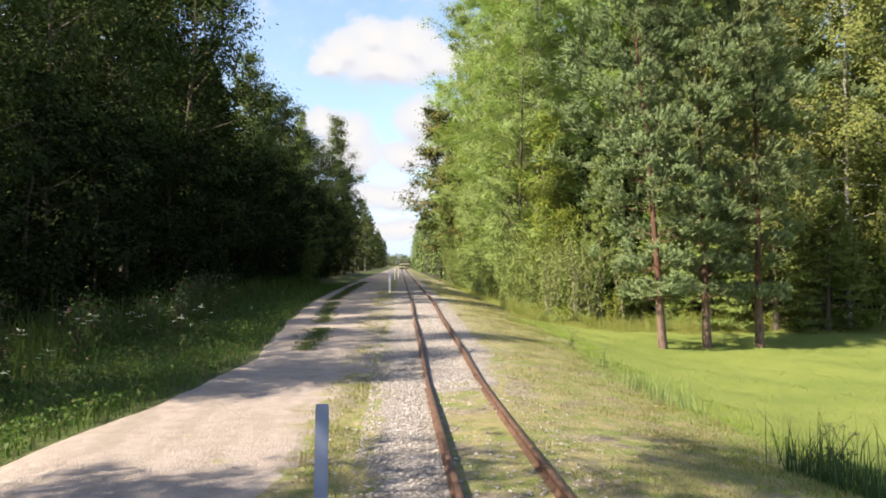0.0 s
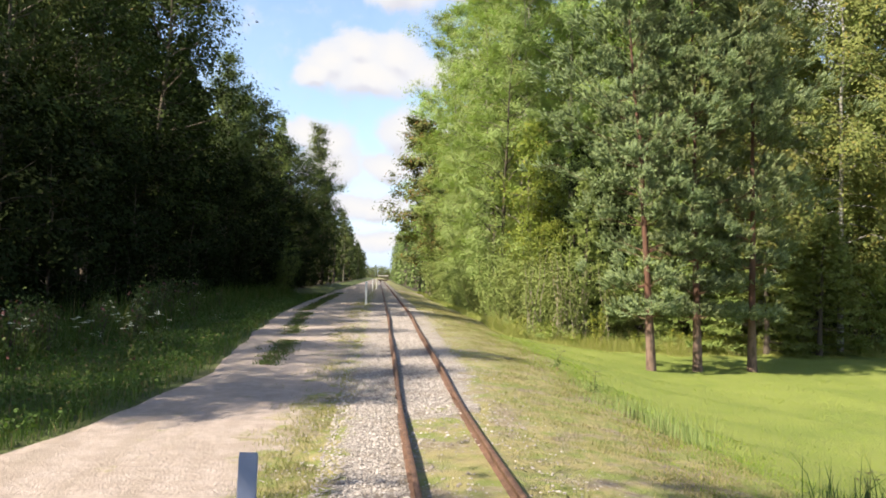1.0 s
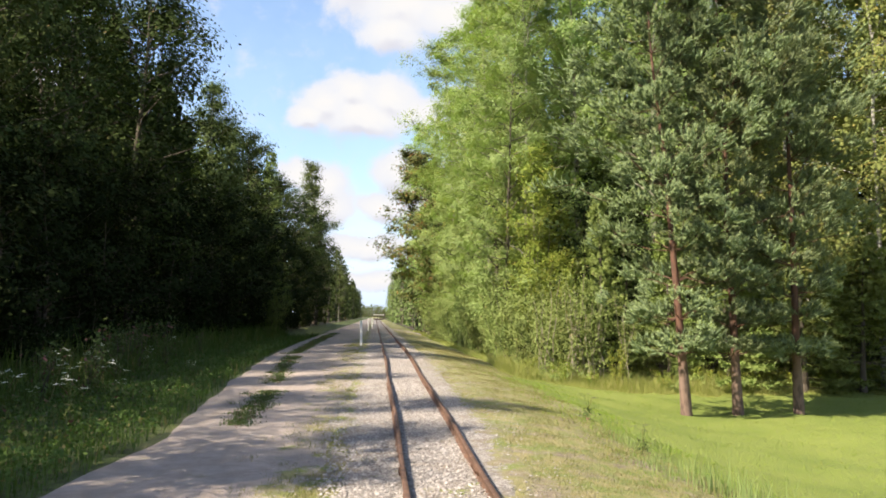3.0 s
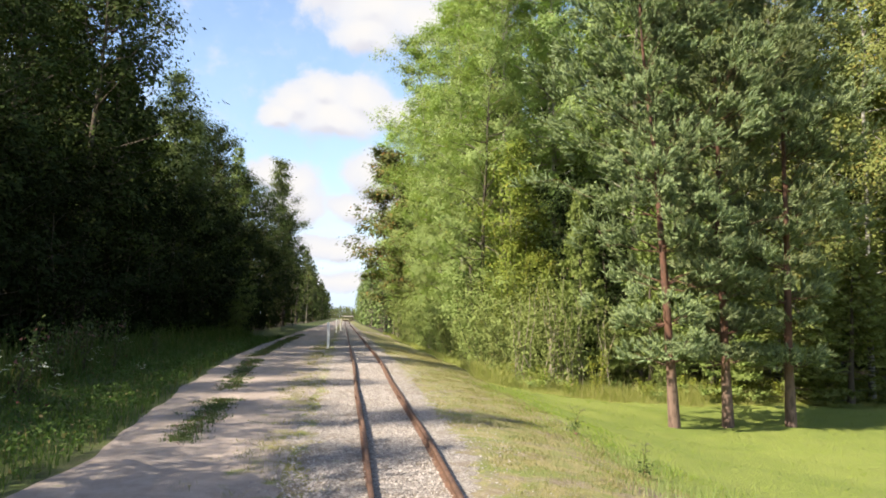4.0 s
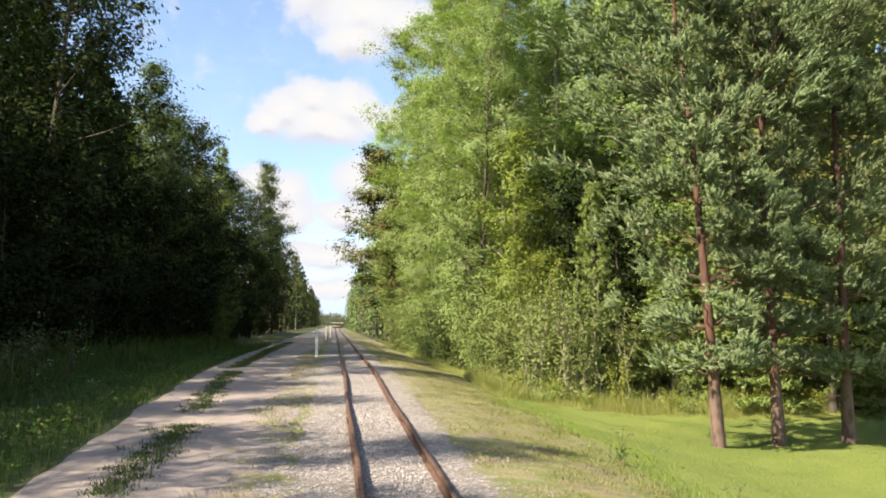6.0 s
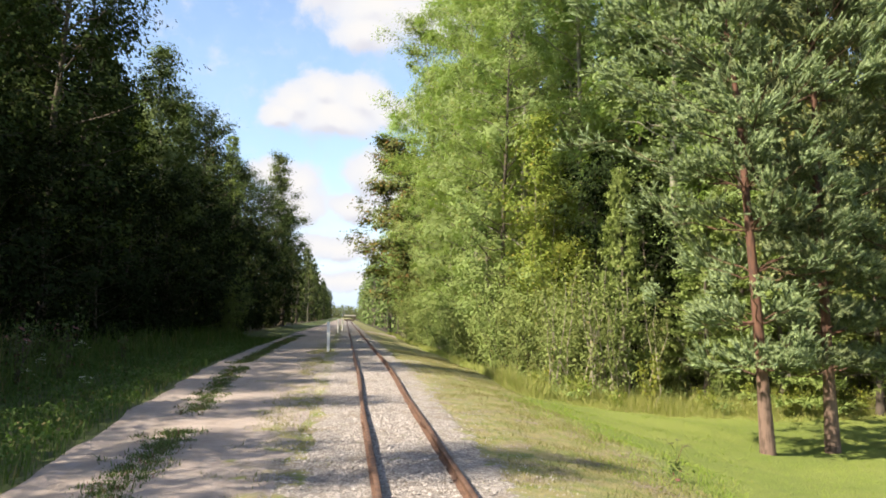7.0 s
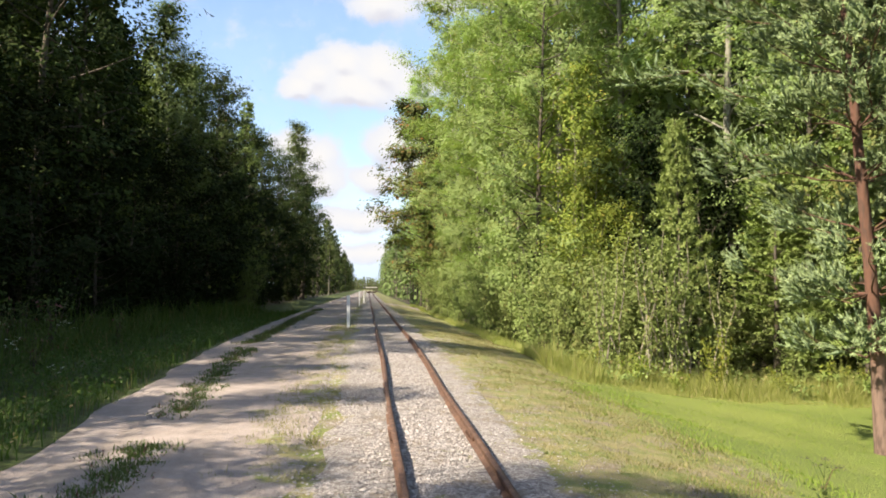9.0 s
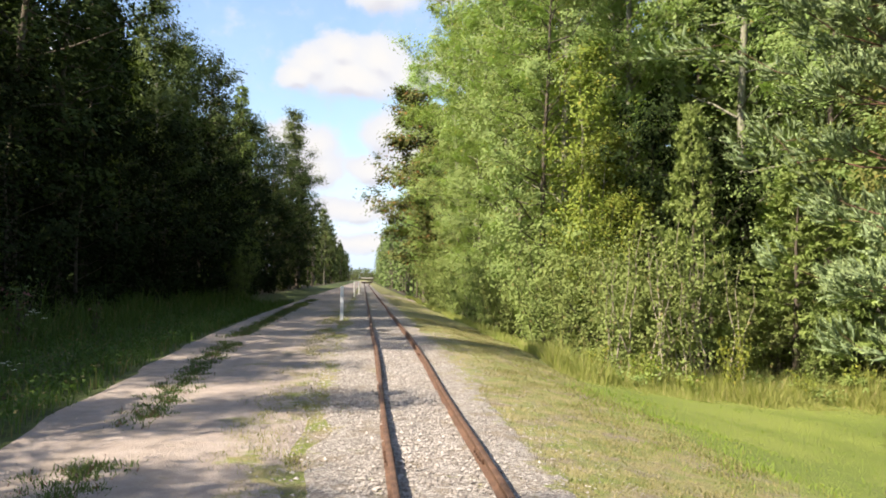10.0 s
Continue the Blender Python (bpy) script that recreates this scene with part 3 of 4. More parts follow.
# ---- trees ----
def crown_shape(kind, t):
    """Reach of the crown at the height t from its foot (0) to its tip (1)."""
    if kind == "cone":
        return np.clip(1.05 - t, 0.03, 1) ** 0.85 * np.clip(0.45 + 5 * t, 0, 1)
    if kind == "tall":
        return np.clip(0.5 + 2.2 * t, 0, 1) * np.clip((1.03 - t) / 0.45, 0, 1) ** 0.6
    return np.clip(0.55 + 1.8 * t, 0, 1) * np.clip((1.03 - t) / 0.6, 0, 1) ** 0.5


def leaf_tree(name, seed, h, foot, reach, leaves, size, leaf, wood, radius, label, kind="round", limbs=34, hang=0.0, spread=0.42, category="tree"):
    r = np.random.default_rng(seed)
    tree = new(name)
    wood_tubes = Tubes()
    zs = np.linspace(0, h * 0.97, 9)
    wander = np.cumsum(r.normal(0, 0.010 * h, (9, 2)), 0) * np.linspace(0, 1, 9)[:, None]
    spine = np.column_stack([wander, zs])
    wood_tubes.add(spine, radius * np.r_[1.35, np.linspace(0.95, 0.08, 8)], 8)
    spots, outs = [], []
    for i in range(limbs):
        t = (i + r.random()) / limbs
        z = h * (foot + (0.97 - foot) * t)
        start = np.array([np.interp(z, zs, spine[:, 0]), np.interp(z, zs, spine[:, 1]), z])
        az = i * 2.4 + r.normal(0, 0.4)
        length = reach * float(crown_shape(kind, t)) * r.uniform(0.65, 1.2) + 0.15
        rise = (0.35 + 0.5 * t) * r.uniform(0.5, 1.3)
        d = np.array([math.cos(az), math.sin(az), rise])
        s = np.linspace(0, 1, 6)[:, None]
        pts = start + d * length * s + np.array([0, 0, -hang * length]) * s ** 2 + np.cumsum(r.normal(0, 0.05 * length, (6, 3)), 0) * (s > 0)
        wood_tubes.add(pts, np.linspace(1, 0.15, 6) * radius * 0.30 * (1.1 - 0.7 * t), 4)
        for j in range(5):
            k = r.integers(2, 6)
            off = unit(r.normal(0, 1, 3)) * length * 0.38
            off[2] = abs(off[2]) * 0.5 - hang * length * 0.3
            twig = pts[k] + off * np.linspace(0, 1, 4)[:, None]
            if j < 2:
                wood_tubes.add(twig, np.linspace(1, 0.2, 4) * radius * 0.07, 3)
            spots.append(twig[3:])
            outs.append(d[None] + unit(off) * 0.6)
        spots.append(pts[3:])
        outs.append(np.repeat(d[None], 3, 0))
    spots, outs = np.concatenate(spots), np.concatenate(outs)
    pick = r.integers(0, len(spots), leaves)
    loose = np.minimum(r.gamma(2.0, spread / 2.0, (leaves, 1)), spread * 2.0) * unit(r.normal(0, 1, (leaves, 3)))
    where = spots[pick] + loose * np.array([1, 1, 0.75])
    where[:, 2] -= hang * np.abs(r.normal(0, 0.6, leaves))
    turned = r.normal(0, 0.35, (len(spots), 3))
    v, f = leaf_cards(r, where, size, unit(outs[pick] * 0.8 + loose * 1.6 + turned[pick]), wild=0.30, plain=True)
    part_of("trunk", wood_tubes.mesh("trunk", wood), tree)
    part_of("crown", mesh_of("crown", v, f, leaf), tree)
    return tagged(tree, label, category)


def needle_tree(name, seed, h, foot, reach, leaf, wood, radius, label, spruce=False, whorl=0.52, shoots_each=10, needles=9, category="tree", needle=0.11, dens=1.0):
    r = np.random.default_rng(seed)
    tree = new(name)
    tubes = Tubes()
    zs = np.linspace(0, h, 9)
    wander = np.cumsum(r.normal(0, 0.006 * h, (9, 2)), 0) * np.linspace(0, 1, 9)[:, None]
    spine = np.column_stack([wander, zs])
    tubes.add(spine, radius * np.r_[1.45, np.linspace(1.0, 0.06, 8) ** 1.15], 9)
    P, D, S, C = [], [], [], []
    z = h * foot
    while z < h * 0.985:
        t = (z - h * foot) / (h * (1 - foot))
        count = 6 if spruce else 9
        for i in range(count):
            az = r.uniform(0, 2 * np.pi)
            full = (np.clip(1.0 - t, 0.03, 1) ** 0.9 * min(1, 0.75 + 3 * t)) if spruce else (min(1, 0.36 + 2.2 * t) * np.clip((1.02 - t) / 0.75, 0, 1) ** 0.8)
            L = reach * full * (r.uniform(0.55, 1.05) if spruce or i < 4 else r.uniform(0.22, 0.62)) + 0.12
            rise = (-0.25 + 0.6 * t) if spruce else (0.05 + 0.75 * t) * r.uniform(0.4, 1.3)
            d = np.array([math.cos(az), math.sin(az), 0.0])
            side = np.array([-d[1], d[0], 0.0])
            s = np.linspace(0, 1, 6)
            start = np.array([np.interp(z, zs, spine[:, 0]), np.interp(z, zs, spine[:, 1]), z])
            lift = rise * s + (0.14 if spruce else 0.22) * s ** 2
            pts = start + L * (s[:, None] * d + lift[:, None] * np.array([0, 0, 1])) + np.cumsum(r.normal(0, 0.02 * L if spruce else 0.055 * L, (6, 3)), 0) * (s[:, None] > 0)
            tubes.add(pts, np.linspace(1, 0.15, 6) * radius * 0.17 * (1.05 - 0.75 * t), 3 if spruce else 5)
            # twigs on both sides of the branch, each ending in a fan of shoots
            k = max(3, int(shoots_each * (0.3 + L / reach)))
            u = 1 - r.random(k) ** (1.5 if spruce else 1.2) * (0.85 if spruce else 0.74)
            at = np.stack([np.interp(u, s, pts[:, c]) for c in range(3)], 1)
            out = r.uniform(-1, 1, k) * L * 0.45 * (1.12 - u * 0.75)
            off = out[:, None] * side + (np.abs(out) * 0.55)[:, None] * d
            off[:, 2] += r.normal(0, 0.04, k) + (-0.12 if spruce else 0.10) * np.abs(out)
            fan = 2 if spruce else 9
            base = np.repeat(at + off, fan, 0)
            way = d[None] * 0.75 + side[None] * np.sign(out)[:, None] * 0.5 + np.array([0, 0, -0.05 if spruce else 0.75])
            way = unit(np.repeat(way, fan, 0) + r.normal(0, 0.22 if spruce else 0.42, (k * fan, 3)))
            P.append(base + r.normal(0, 0.03, base.shape) + (0 if spruce else way * np.array([0.14, 0.14, 0.08]) + r.normal(0, 0.055, base.shape)))
            D.append(way)
            C.append(base - d * 0.12 + np.array([0, 0, -0.12]))
            S.append(r.uniform(0.75, 1.25, k * fan))
        z += whorl * r.uniform(0.8, 1.2) * (1.0 - 0.4 * t)
    P, D, S, C = np.concatenate(P), np.concatenate(D), np.concatenate(S), np.concatenate(C)
    k = len(P)
    n = needles
    long = (0.26 if spruce else 0.29) * S
    u = r.random((k, n))
    a = r.uniform(0, 2 * np.pi, (k, n))
    e1 = unit(np.cross(D, (0.3, 0.2, 0.93)))
    e2 = np.cross(D, e1)
    ring = np.cos(a)[..., None] * e1[:, None] + np.sin(a)[..., None] * e2[:, None]
    root = P[:, None] + D[:, None] * (u * long[:, None])[..., None]
    tip = root + (D[:, None] * (0.55 if spruce else 0.6) + ring * (0.75 if spruce else 0.72)) * needle * r.uniform(0.7, 1.25, (k, n, 1))
    face = unit(root - C[:, None]) + ring * 0.35 + np.array([0, 0, 0.9 if spruce else 0.35]) + r.normal(0, 0.25, (k, n, 3))
    wide = np.cross(unit(tip - root), face)
    wide = unit(wide) * needle * (0.16 if spruce else 0.115)
    v = np.stack([root - wide, root + wide, tip], 2).reshape(-1, 3)
    f = np.arange(len(v)).reshape(-1, 3)
    part_of("trunk", tubes.mesh("trunk", wood), tree)
    if not spruce:
        # the green stem of every shoot, darkened to deepen the shade inside tufts
        a = np.arange(3) * np.pi * 2 / 3 + r.uniform(0, 2 * np.pi, (k, 1))
        ring = np.cos(a)[..., None] * e1[:, None] + np.sin(a)[..., None] * e2[:, None]
        fat = (0.024 * S)[:, None, None] * r.uniform(0.7, 1.3, (k, 3, 1))
        stem = np.concatenate([P[:, None] - D[:, None] * 0.04, P[:, None] + D[:, None] * (long * 0.45)[:, None, None] + ring * fat, P[:, None] + D[:, None] * (long * 0.95)[:, None, None]], 1)
        tri = np.array([(0, 1 + q, 1 + (q + 1) % 3) for q in range(3)] + [(1 + q, 4, 1 + (q + 1) % 3) for q in range(3)])
        blade_count = len(f)
        f = np.concatenate([f, (np.arange(k)[:, None, None] * 5 + tri[None]).reshape(-1, 3) + len(v)])
        v = np.concatenate([v, stem.reshape(-1, 3)])
    crown = mesh_of("crown", v, f, leaf)
    if not spruce:
        crown.materials.append(M["pine_shoot"])
        crown.polygons.foreach_set("material_index", np.r_[np.zeros(blade_count, np.int32), np.ones(len(f) - blade_count, np.int32)])
    part_of("crown", crown, tree)
    return tagged(tree, label, category)


def stand(tree, x, y, turn=0.0, scale=1.0, wide=None, sink=0.05):
    w = wide or scale
    return Matrix.LocRotScale((x, y, float(ground_z(x, y)) - sink), Euler((0, 0, radians(turn))), (w, w, scale))


def row(first, spots, group=""):
    """Stands the first tree at the first spot and copies of it at the others."""
    if group:
        first["group"] = group
    for spot in spots[1:]:
        copy_thing(first, stand(first, *spot))
    first.matrix_world = stand(first, *spots[0])


def woods(name, seed, x0, x1, y0, y1, h, k, size, leaf, label, low=0.0):
    """Far trees that nobody could count: stems and heaps of leaves in one mesh."""
    r = np.random.default_rng(seed)
    area = abs(x1 - x0) * (y1 - y0)
    trees = max(6, int(area / 9.0))
    tx, ty = r.uniform(x0, x1, trees), r.uniform(y0, y1, trees)
    th = h * r.uniform(0.72, 1.08, trees)
    pick = r.integers(0, trees, k)
    t = r.random(k)
    reach = 2.2 * np.clip(0.8 + 1.6 * t, 0, 1) * np.clip((1.04 - t) / 0.55, 0, 1) ** 0.6
    a = r.uniform(0, 2 * np.pi, k)
    q = np.sqrt(r.random(k)) * reach
    z = low + (th[pick] - low) * (0.02 + 0.98 * t)
    base = ground_z(tx, ty)
    where = np.stack([tx[pick] + np.cos(a) * q, ty[pick] + np.sin(a) * q, base[pick] + z], 1)
    v, f = leaf_cards(r, where, size, np.stack([np.cos(a), np.sin(a), np.zeros(k)], 1), plain=True)
    tubes = Tubes()
    for x, y, hh, b in zip(tx, ty, th, base):
        tubes.add([(x, y, b - 0.1), (x + 0.1, y, b + hh * 0.5), (x, y + 0.1, b + hh * 0.92)], (0.14, 0.09, 0.03), 5)
    v2, f2 = np.concatenate(tubes.v), np.concatenate(tubes.f)
    me = mesh_of(name, np.concatenate([v, v2]), [f, f2 + len(v)], leaf)
    me.materials.append(M["dark_bark"])
    idx = np.r_[np.zeros(len(f), np.int32), np.ones(len(f2), np.int32)]
    me.polygons.foreach_set("material_index", idx)
    tagged(new(name, me), label, "woods", kind="stuff")


# three pines on the lawn
pines = ((7.32, 21.9, 13.6, 31, 3.3, -3.0), (8.89, 22.3, 13.2, 32, 3.0, -1.2), (10.7, 22.55, 13.0, 33, 3.0, -0.3))
for px, py, ph, seed, reach, lean in pines:
    pine = needle_tree("pine_tree", seed, ph, 0.125, reach, M["pine"], M["pine_bark"], 0.108, "tall green pine with reddish bark standing on the lawn", category="pine", needle=0.085, needles=26, shoots_each=8, whorl=0.86)
    pine["group"] = "pines on the lawn"
    pine.matrix_world = stand(pine, px, py, 0) @ pose(0, 0, 0, 0, lean, 0) @ pose(0, 0, 0, 0, 0, seed * 50)

# woods on the sunny side
aspen = leaf_tree("aspen_tree", 1, 22, 0.10, 3.0, 60000, 0.092, M["aspen"], M["grey_bark"], 0.17, "tall leafy light green aspen at the wood's edge", "tall", 60, spread=0.31)
row(aspen, [(6.6, 40, 0), (5.9, 47.5, 80), (7.8, 44, 150, 1.05), (9.4, 41, 30, 1.12)], "aspens at the wood's edge")
tall_aspen = leaf_tree("aspen_tree", 8, 22, 0.10, 3.0, 32000, 0.130, M["aspen"], M["grey_bark"], 0.17, "tall leafy light green aspen along the track", "tall", 46)
row(tall_aspen, [(5.4, 55, 210, 1.08), (7.6, 52, 300, 1.12), (6.0, 64, 20, 1.12), (8.5, 60, 100, 1.15), (6.2, 76, 250, 1.1), (11.5, 48, 40, 1.1), (12.5, 43, 280, 1.08), (15.5, 46, 190, 1.1), (5.6, 88, 60, 1.05), (6.5, 100, 160, 1.0), (12.0, 36.5, 260, 1.1), (15.5, 35.0, 120, 1.02)], "aspens along the track")
alder = leaf_tree("alder_tree", 2, 15, 0.06, 2.7, 40000, 0.094, M["aspen"], M["dark_bark"], 0.14, "bushy green alder at the edge of the wood", "round", 50, spread=0.30)
row(alder, [(5.2, 37.4, 0, 1.0, 0.85), (5.8, 43.5, 180, 0.8), (12.5, 33.0, 45, 1.0), (5.2, 51, 270, 0.75), (5.0, 59.5, 30, 0.8), (16, 31.5, 130, 1.0), (19.5, 34.5, 10, 1.2), (5.0, 68, 200, 0.7)], "alders at the wood's edge")
rowan = leaf_tree("rowan_tree", 3, 10.5, 0.12, 1.7, 14000, 0.105, M["rowan"], M["grey_bark"], 0.08, "slender yellow-green rowan among taller trees", "tall", 30, category="tree")
row(rowan, [(6.3, 36.2, 0, 0.95, 0.9), (6.7, 35.7, 100, 0.68, 0.7)], "rowans at the wood's edge")
maple = leaf_tree("maple_tree", 4, 15.5, 0.17, 2.7, 24000, 0.21, M["maple"], M["dark_bark"], 0.2, "dark green maple with a browning crown", "round", 60)
row(maple, [(4.2, 73, 0, 1.08, 1.25), (4.6, 66, 140, 0.6, 0.8)], "maples along the track")
birch = leaf_tree("birch_tree", 5, 20, 0.13, 2.9, 48000, 0.125, M["birch"], M["birch_bark"], 0.10, "weeping birch with white bark and yellowing leaves", "tall", 62, 0.8)
row(birch, [(16.8, 28.0, 0), (14.6, 30.0, 130, 1.02), (20.5, 29, 220, 1.0), (23, 31, 300, 1.0)], "birches at the wood's edge")
spruce = needle_tree("spruce_tree", 6, 8.5, 0.04, 2.0, M["spruce"], M["dark_bark"], 0.1, "young green spruce with branches to the ground", True, 0.50, 13, 7, category="spruce", needle=0.19)
row(spruce, [(7.75, 31.0, 0, 0.86, 0.6), (10.0, 30.2, 170, 0.66, 0.9), (11.7, 28.9, 60, 0.75, 0.95), (13.7, 27.6, 140, 0.68, 1.0), (15.5, 27.2, 200, 0.62, 0.95), (13.2, 30.5, 250, 1.0), (11.0, 31, 310, 0.8), (18.6, 29.5, 20, 0.9)], "spruces at the lawn's edge")

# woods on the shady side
# same kind of tree as the sunny alders, shade put into its leaf colour
dark = leaf_tree("alder_tree", 11, 17, 0.22, 3.2, 12500, 0.185, M["alder"], M["dark_bark"], 0.17, "dense alder in the shady wood, leaf colour darkened for shade", "round", 46, spread=0.56)
# trees nearest the start stand out of view, added to cast shade ahead
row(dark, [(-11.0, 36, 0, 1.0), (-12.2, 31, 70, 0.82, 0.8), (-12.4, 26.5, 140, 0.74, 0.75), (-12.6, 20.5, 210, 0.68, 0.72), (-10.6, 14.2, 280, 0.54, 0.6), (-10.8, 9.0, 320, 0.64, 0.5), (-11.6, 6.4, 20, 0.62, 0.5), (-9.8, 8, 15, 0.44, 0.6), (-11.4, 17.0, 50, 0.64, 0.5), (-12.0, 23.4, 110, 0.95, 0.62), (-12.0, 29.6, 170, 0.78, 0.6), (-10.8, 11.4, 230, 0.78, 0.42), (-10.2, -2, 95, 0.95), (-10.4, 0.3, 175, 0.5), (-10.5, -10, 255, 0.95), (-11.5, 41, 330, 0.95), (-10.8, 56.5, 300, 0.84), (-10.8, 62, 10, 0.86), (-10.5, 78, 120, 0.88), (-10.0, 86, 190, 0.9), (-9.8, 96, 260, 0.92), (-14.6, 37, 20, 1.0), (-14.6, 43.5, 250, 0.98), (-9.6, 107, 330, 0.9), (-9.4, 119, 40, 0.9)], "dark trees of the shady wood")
under = leaf_tree("bird_cherry", 14, 8.5, 0.01, 2.6, 6500, 0.19, M["shade_leaf"], M["dark_bark"], 0.09, "dense understorey tree with leaves darkened to look shaded", "round", 30)
# first copy stands out of view, added to shade the near post
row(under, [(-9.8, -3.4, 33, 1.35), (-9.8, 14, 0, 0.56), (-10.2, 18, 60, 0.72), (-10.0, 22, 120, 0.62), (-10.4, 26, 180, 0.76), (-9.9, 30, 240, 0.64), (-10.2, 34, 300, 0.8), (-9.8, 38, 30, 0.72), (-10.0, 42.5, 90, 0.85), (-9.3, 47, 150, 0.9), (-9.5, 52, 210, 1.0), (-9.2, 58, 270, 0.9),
            # copies at x > 0 are dark stand-ins for shaded hollows in the sunny wood
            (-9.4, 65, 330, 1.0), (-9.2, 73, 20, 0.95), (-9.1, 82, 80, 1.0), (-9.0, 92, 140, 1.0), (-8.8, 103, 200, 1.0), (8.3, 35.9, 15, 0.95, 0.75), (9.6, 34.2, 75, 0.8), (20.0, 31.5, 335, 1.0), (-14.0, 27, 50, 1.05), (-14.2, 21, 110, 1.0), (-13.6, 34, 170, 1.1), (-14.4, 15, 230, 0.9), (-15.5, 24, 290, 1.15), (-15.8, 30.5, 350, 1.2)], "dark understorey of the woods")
slim = leaf_tree("aspen_tree", 12, 15.2, 0.2, 2.2, 17000, 0.14, M["far"], M["grey_bark"], 0.12, "slender light green aspen rising above the shady wood", "cone", 36)
row(slim, [(-10.2, 48.5, 0, 1.0), (-9.6, 122, 80, 1.62), (-10.0, 53, 200, 0.85), (-8.2, 168, 30, 1.0), (-10.4, 67, 130, 0.9)], "slender trees of the shady wood")
firs = needle_tree("spruce_tree", 13, 15.6, 0.1, 2.3, M["spruce"], M["dark_bark"], 0.16, "tall dark spruce in the shady wood", True, 0.5, 11, 7, category="spruce", needle=0.2)
row(firs, [(-10.3, 71.5, 0, 1.0), (-12.8, 39, 120, 1.0)], "spruces of the shady wood")
# this outer block is hidden by the rest, added to keep skylight out
woods("dark_woods", 20, -62, -24, -40, 150, 17, 26000, 1.5, M["shade_leaf"], "dense broadleaf woods behind the road, leaves darkened to look shaded")
woods("dark_woods", 19, -26, -18.5, 10, 34, 13.5, 9000, 0.8, M["shade_leaf"], "dense broadleaf woods behind the road, leaves darkened to look shaded")
woods("dark_woods", 18, -18.5, -13.2, 35, 62, 16, 11000, 0.5, M["shade_leaf"], "dense broadleaf woods behind the road, leaves darkened to look shaded")
woods("dark_woods", 21, -24, -14.5, 34, 130, 16.5, 32000, 0.8, M["shade_leaf"], "dense broadleaf woods behind the road, leaves darkened to look shaded")
# hidden outer strip, added to block light behind the visible trees
woods("sunny_woods", 26, 34, 60, 20, 150, 19, 9000, 1.5, M["far"], "dense green woods behind the lawn")
woods("sunny_woods", 28, 6.8, 13, 46, 52, 21, 15000, 0.42, M["far"], "dense green woods behind the lawn")
woods("sunny_woods", 27, 11.5, 32, 39, 48, 20, 34000, 0.5, M["far"], "dense green woods behind the lawn")
woods("sunny_woods", 22, 7.4, 30, 50, 120, 23, 60000, 0.6, M["far"], "dense green woods behind the lawn")
woods("distant_woods", 23, -14, -8.2, 105, 420, 14, 24000, 0.7, M["alder"], "distant woods along the road, leaf colour darkened for shade")
woods("distant_woods", 24, 5.5, 14, 98, 420, 17, 26000, 0.65, M["far"], "distant sunny woods along the track")
woods("horizon_woods", 25, -60, 60, 640, 700, 10, 9000, 1.2, M["far"], "low woods closing the far end of the track")


# ---- undergrowth and grass ----
def shrub(name, seed, h, reach, leaves, size, leaf, label, stems=7, wood="dark_bark"):
    r = np.random.default_rng(seed)
    bush = new(name)
    tubes, spots = Tubes(), []
    for i in range(stems):
        a = i * 2.4 + r.normal(0, 0.3)
        d = np.array([math.cos(a), math.sin(a), 0]) * reach * r.uniform(0.3, 0.9)
        s = np.linspace(0, 1, 6)[:, None]
        pts = d * s ** 1.3 + np.array([0, 0, h * r.uniform(0.6, 1.0)]) * s + np.cumsum(r.normal(0, 0.03 * h, (6, 3)), 0) * (s > 0)
        tubes.add(pts, np.linspace(1, 0.2, 6) * 0.016 * (0.5 + h * 0.3), 5)
        spots.append(pts[1:])
    spots = np.concatenate(spots)
    pick = r.integers(0, len(spots), leaves)
    loose = r.gamma(2.0, 0.068 * (h ** 0.6), (leaves, 1)) * unit(r.normal(0, 1, (leaves, 3)))
    where = spots[pick] + loose
    where[:, 2] = np.abs(where[:, 2]) + 0.03
    v, f = leaf_cards(r, where, size, unit(loose) * 0.9, wild=0.24, plain=True)
    part_of("stem", tubes.mesh("stem", M[wood]), bush)
    part_of("foliage", mesh_of("foliage", v, f, leaf), bush)
    return tagged(bush, label, "shrub")


hazel = shrub("hazel_shrub", 41, 4.2, 1.6, 12000, 0.082, M["hazel"], "leafy green shrub with thin stems at the wood's edge", 14)
row(hazel, [(5.7, 32.6, 0, 0.8), (5.0, 33.8, 60, 0.8), (4.9, 36.5, 120, 0.75), (6.7, 31.2, 180, 0.72), (4.6, 40, 240, 0.7), (4.5, 44, 300, 0.8), (5.9, 31.6, 20, 0.7), (4.4, 48, 80, 0.75), (4.3, 53, 140, 0.8), (4.2, 58, 200, 0.8),
            (4.0, 64, 260, 0.8), (10.4, 29.8, 320, 0.6), (12.3, 29.2, 20, 0.5), (15.3, 29.4, 200, 0.55), (5.6, 38, 30, 1.2), (4.9, 35.2, 90, 1.1), (9.2, 30.8, 150, 0.62), (-8.0, 58, 50, 0.85)], "shrubs at the wood's edge")
linden = shrub("linden_bush", 45, 5.6, 2.2, 13000, 0.088, M["rowan"], "bright green rounded linden bush at the wood's edge", 16)
row(linden, [(6.2, 34.4, 0, 0.84)])
sapling = shrub("sapling", 42, 3.4, 0.4, 700, 0.08, M["hazel"], "thin bare-stemmed sapling in tall grass", 3, "pale_bark")
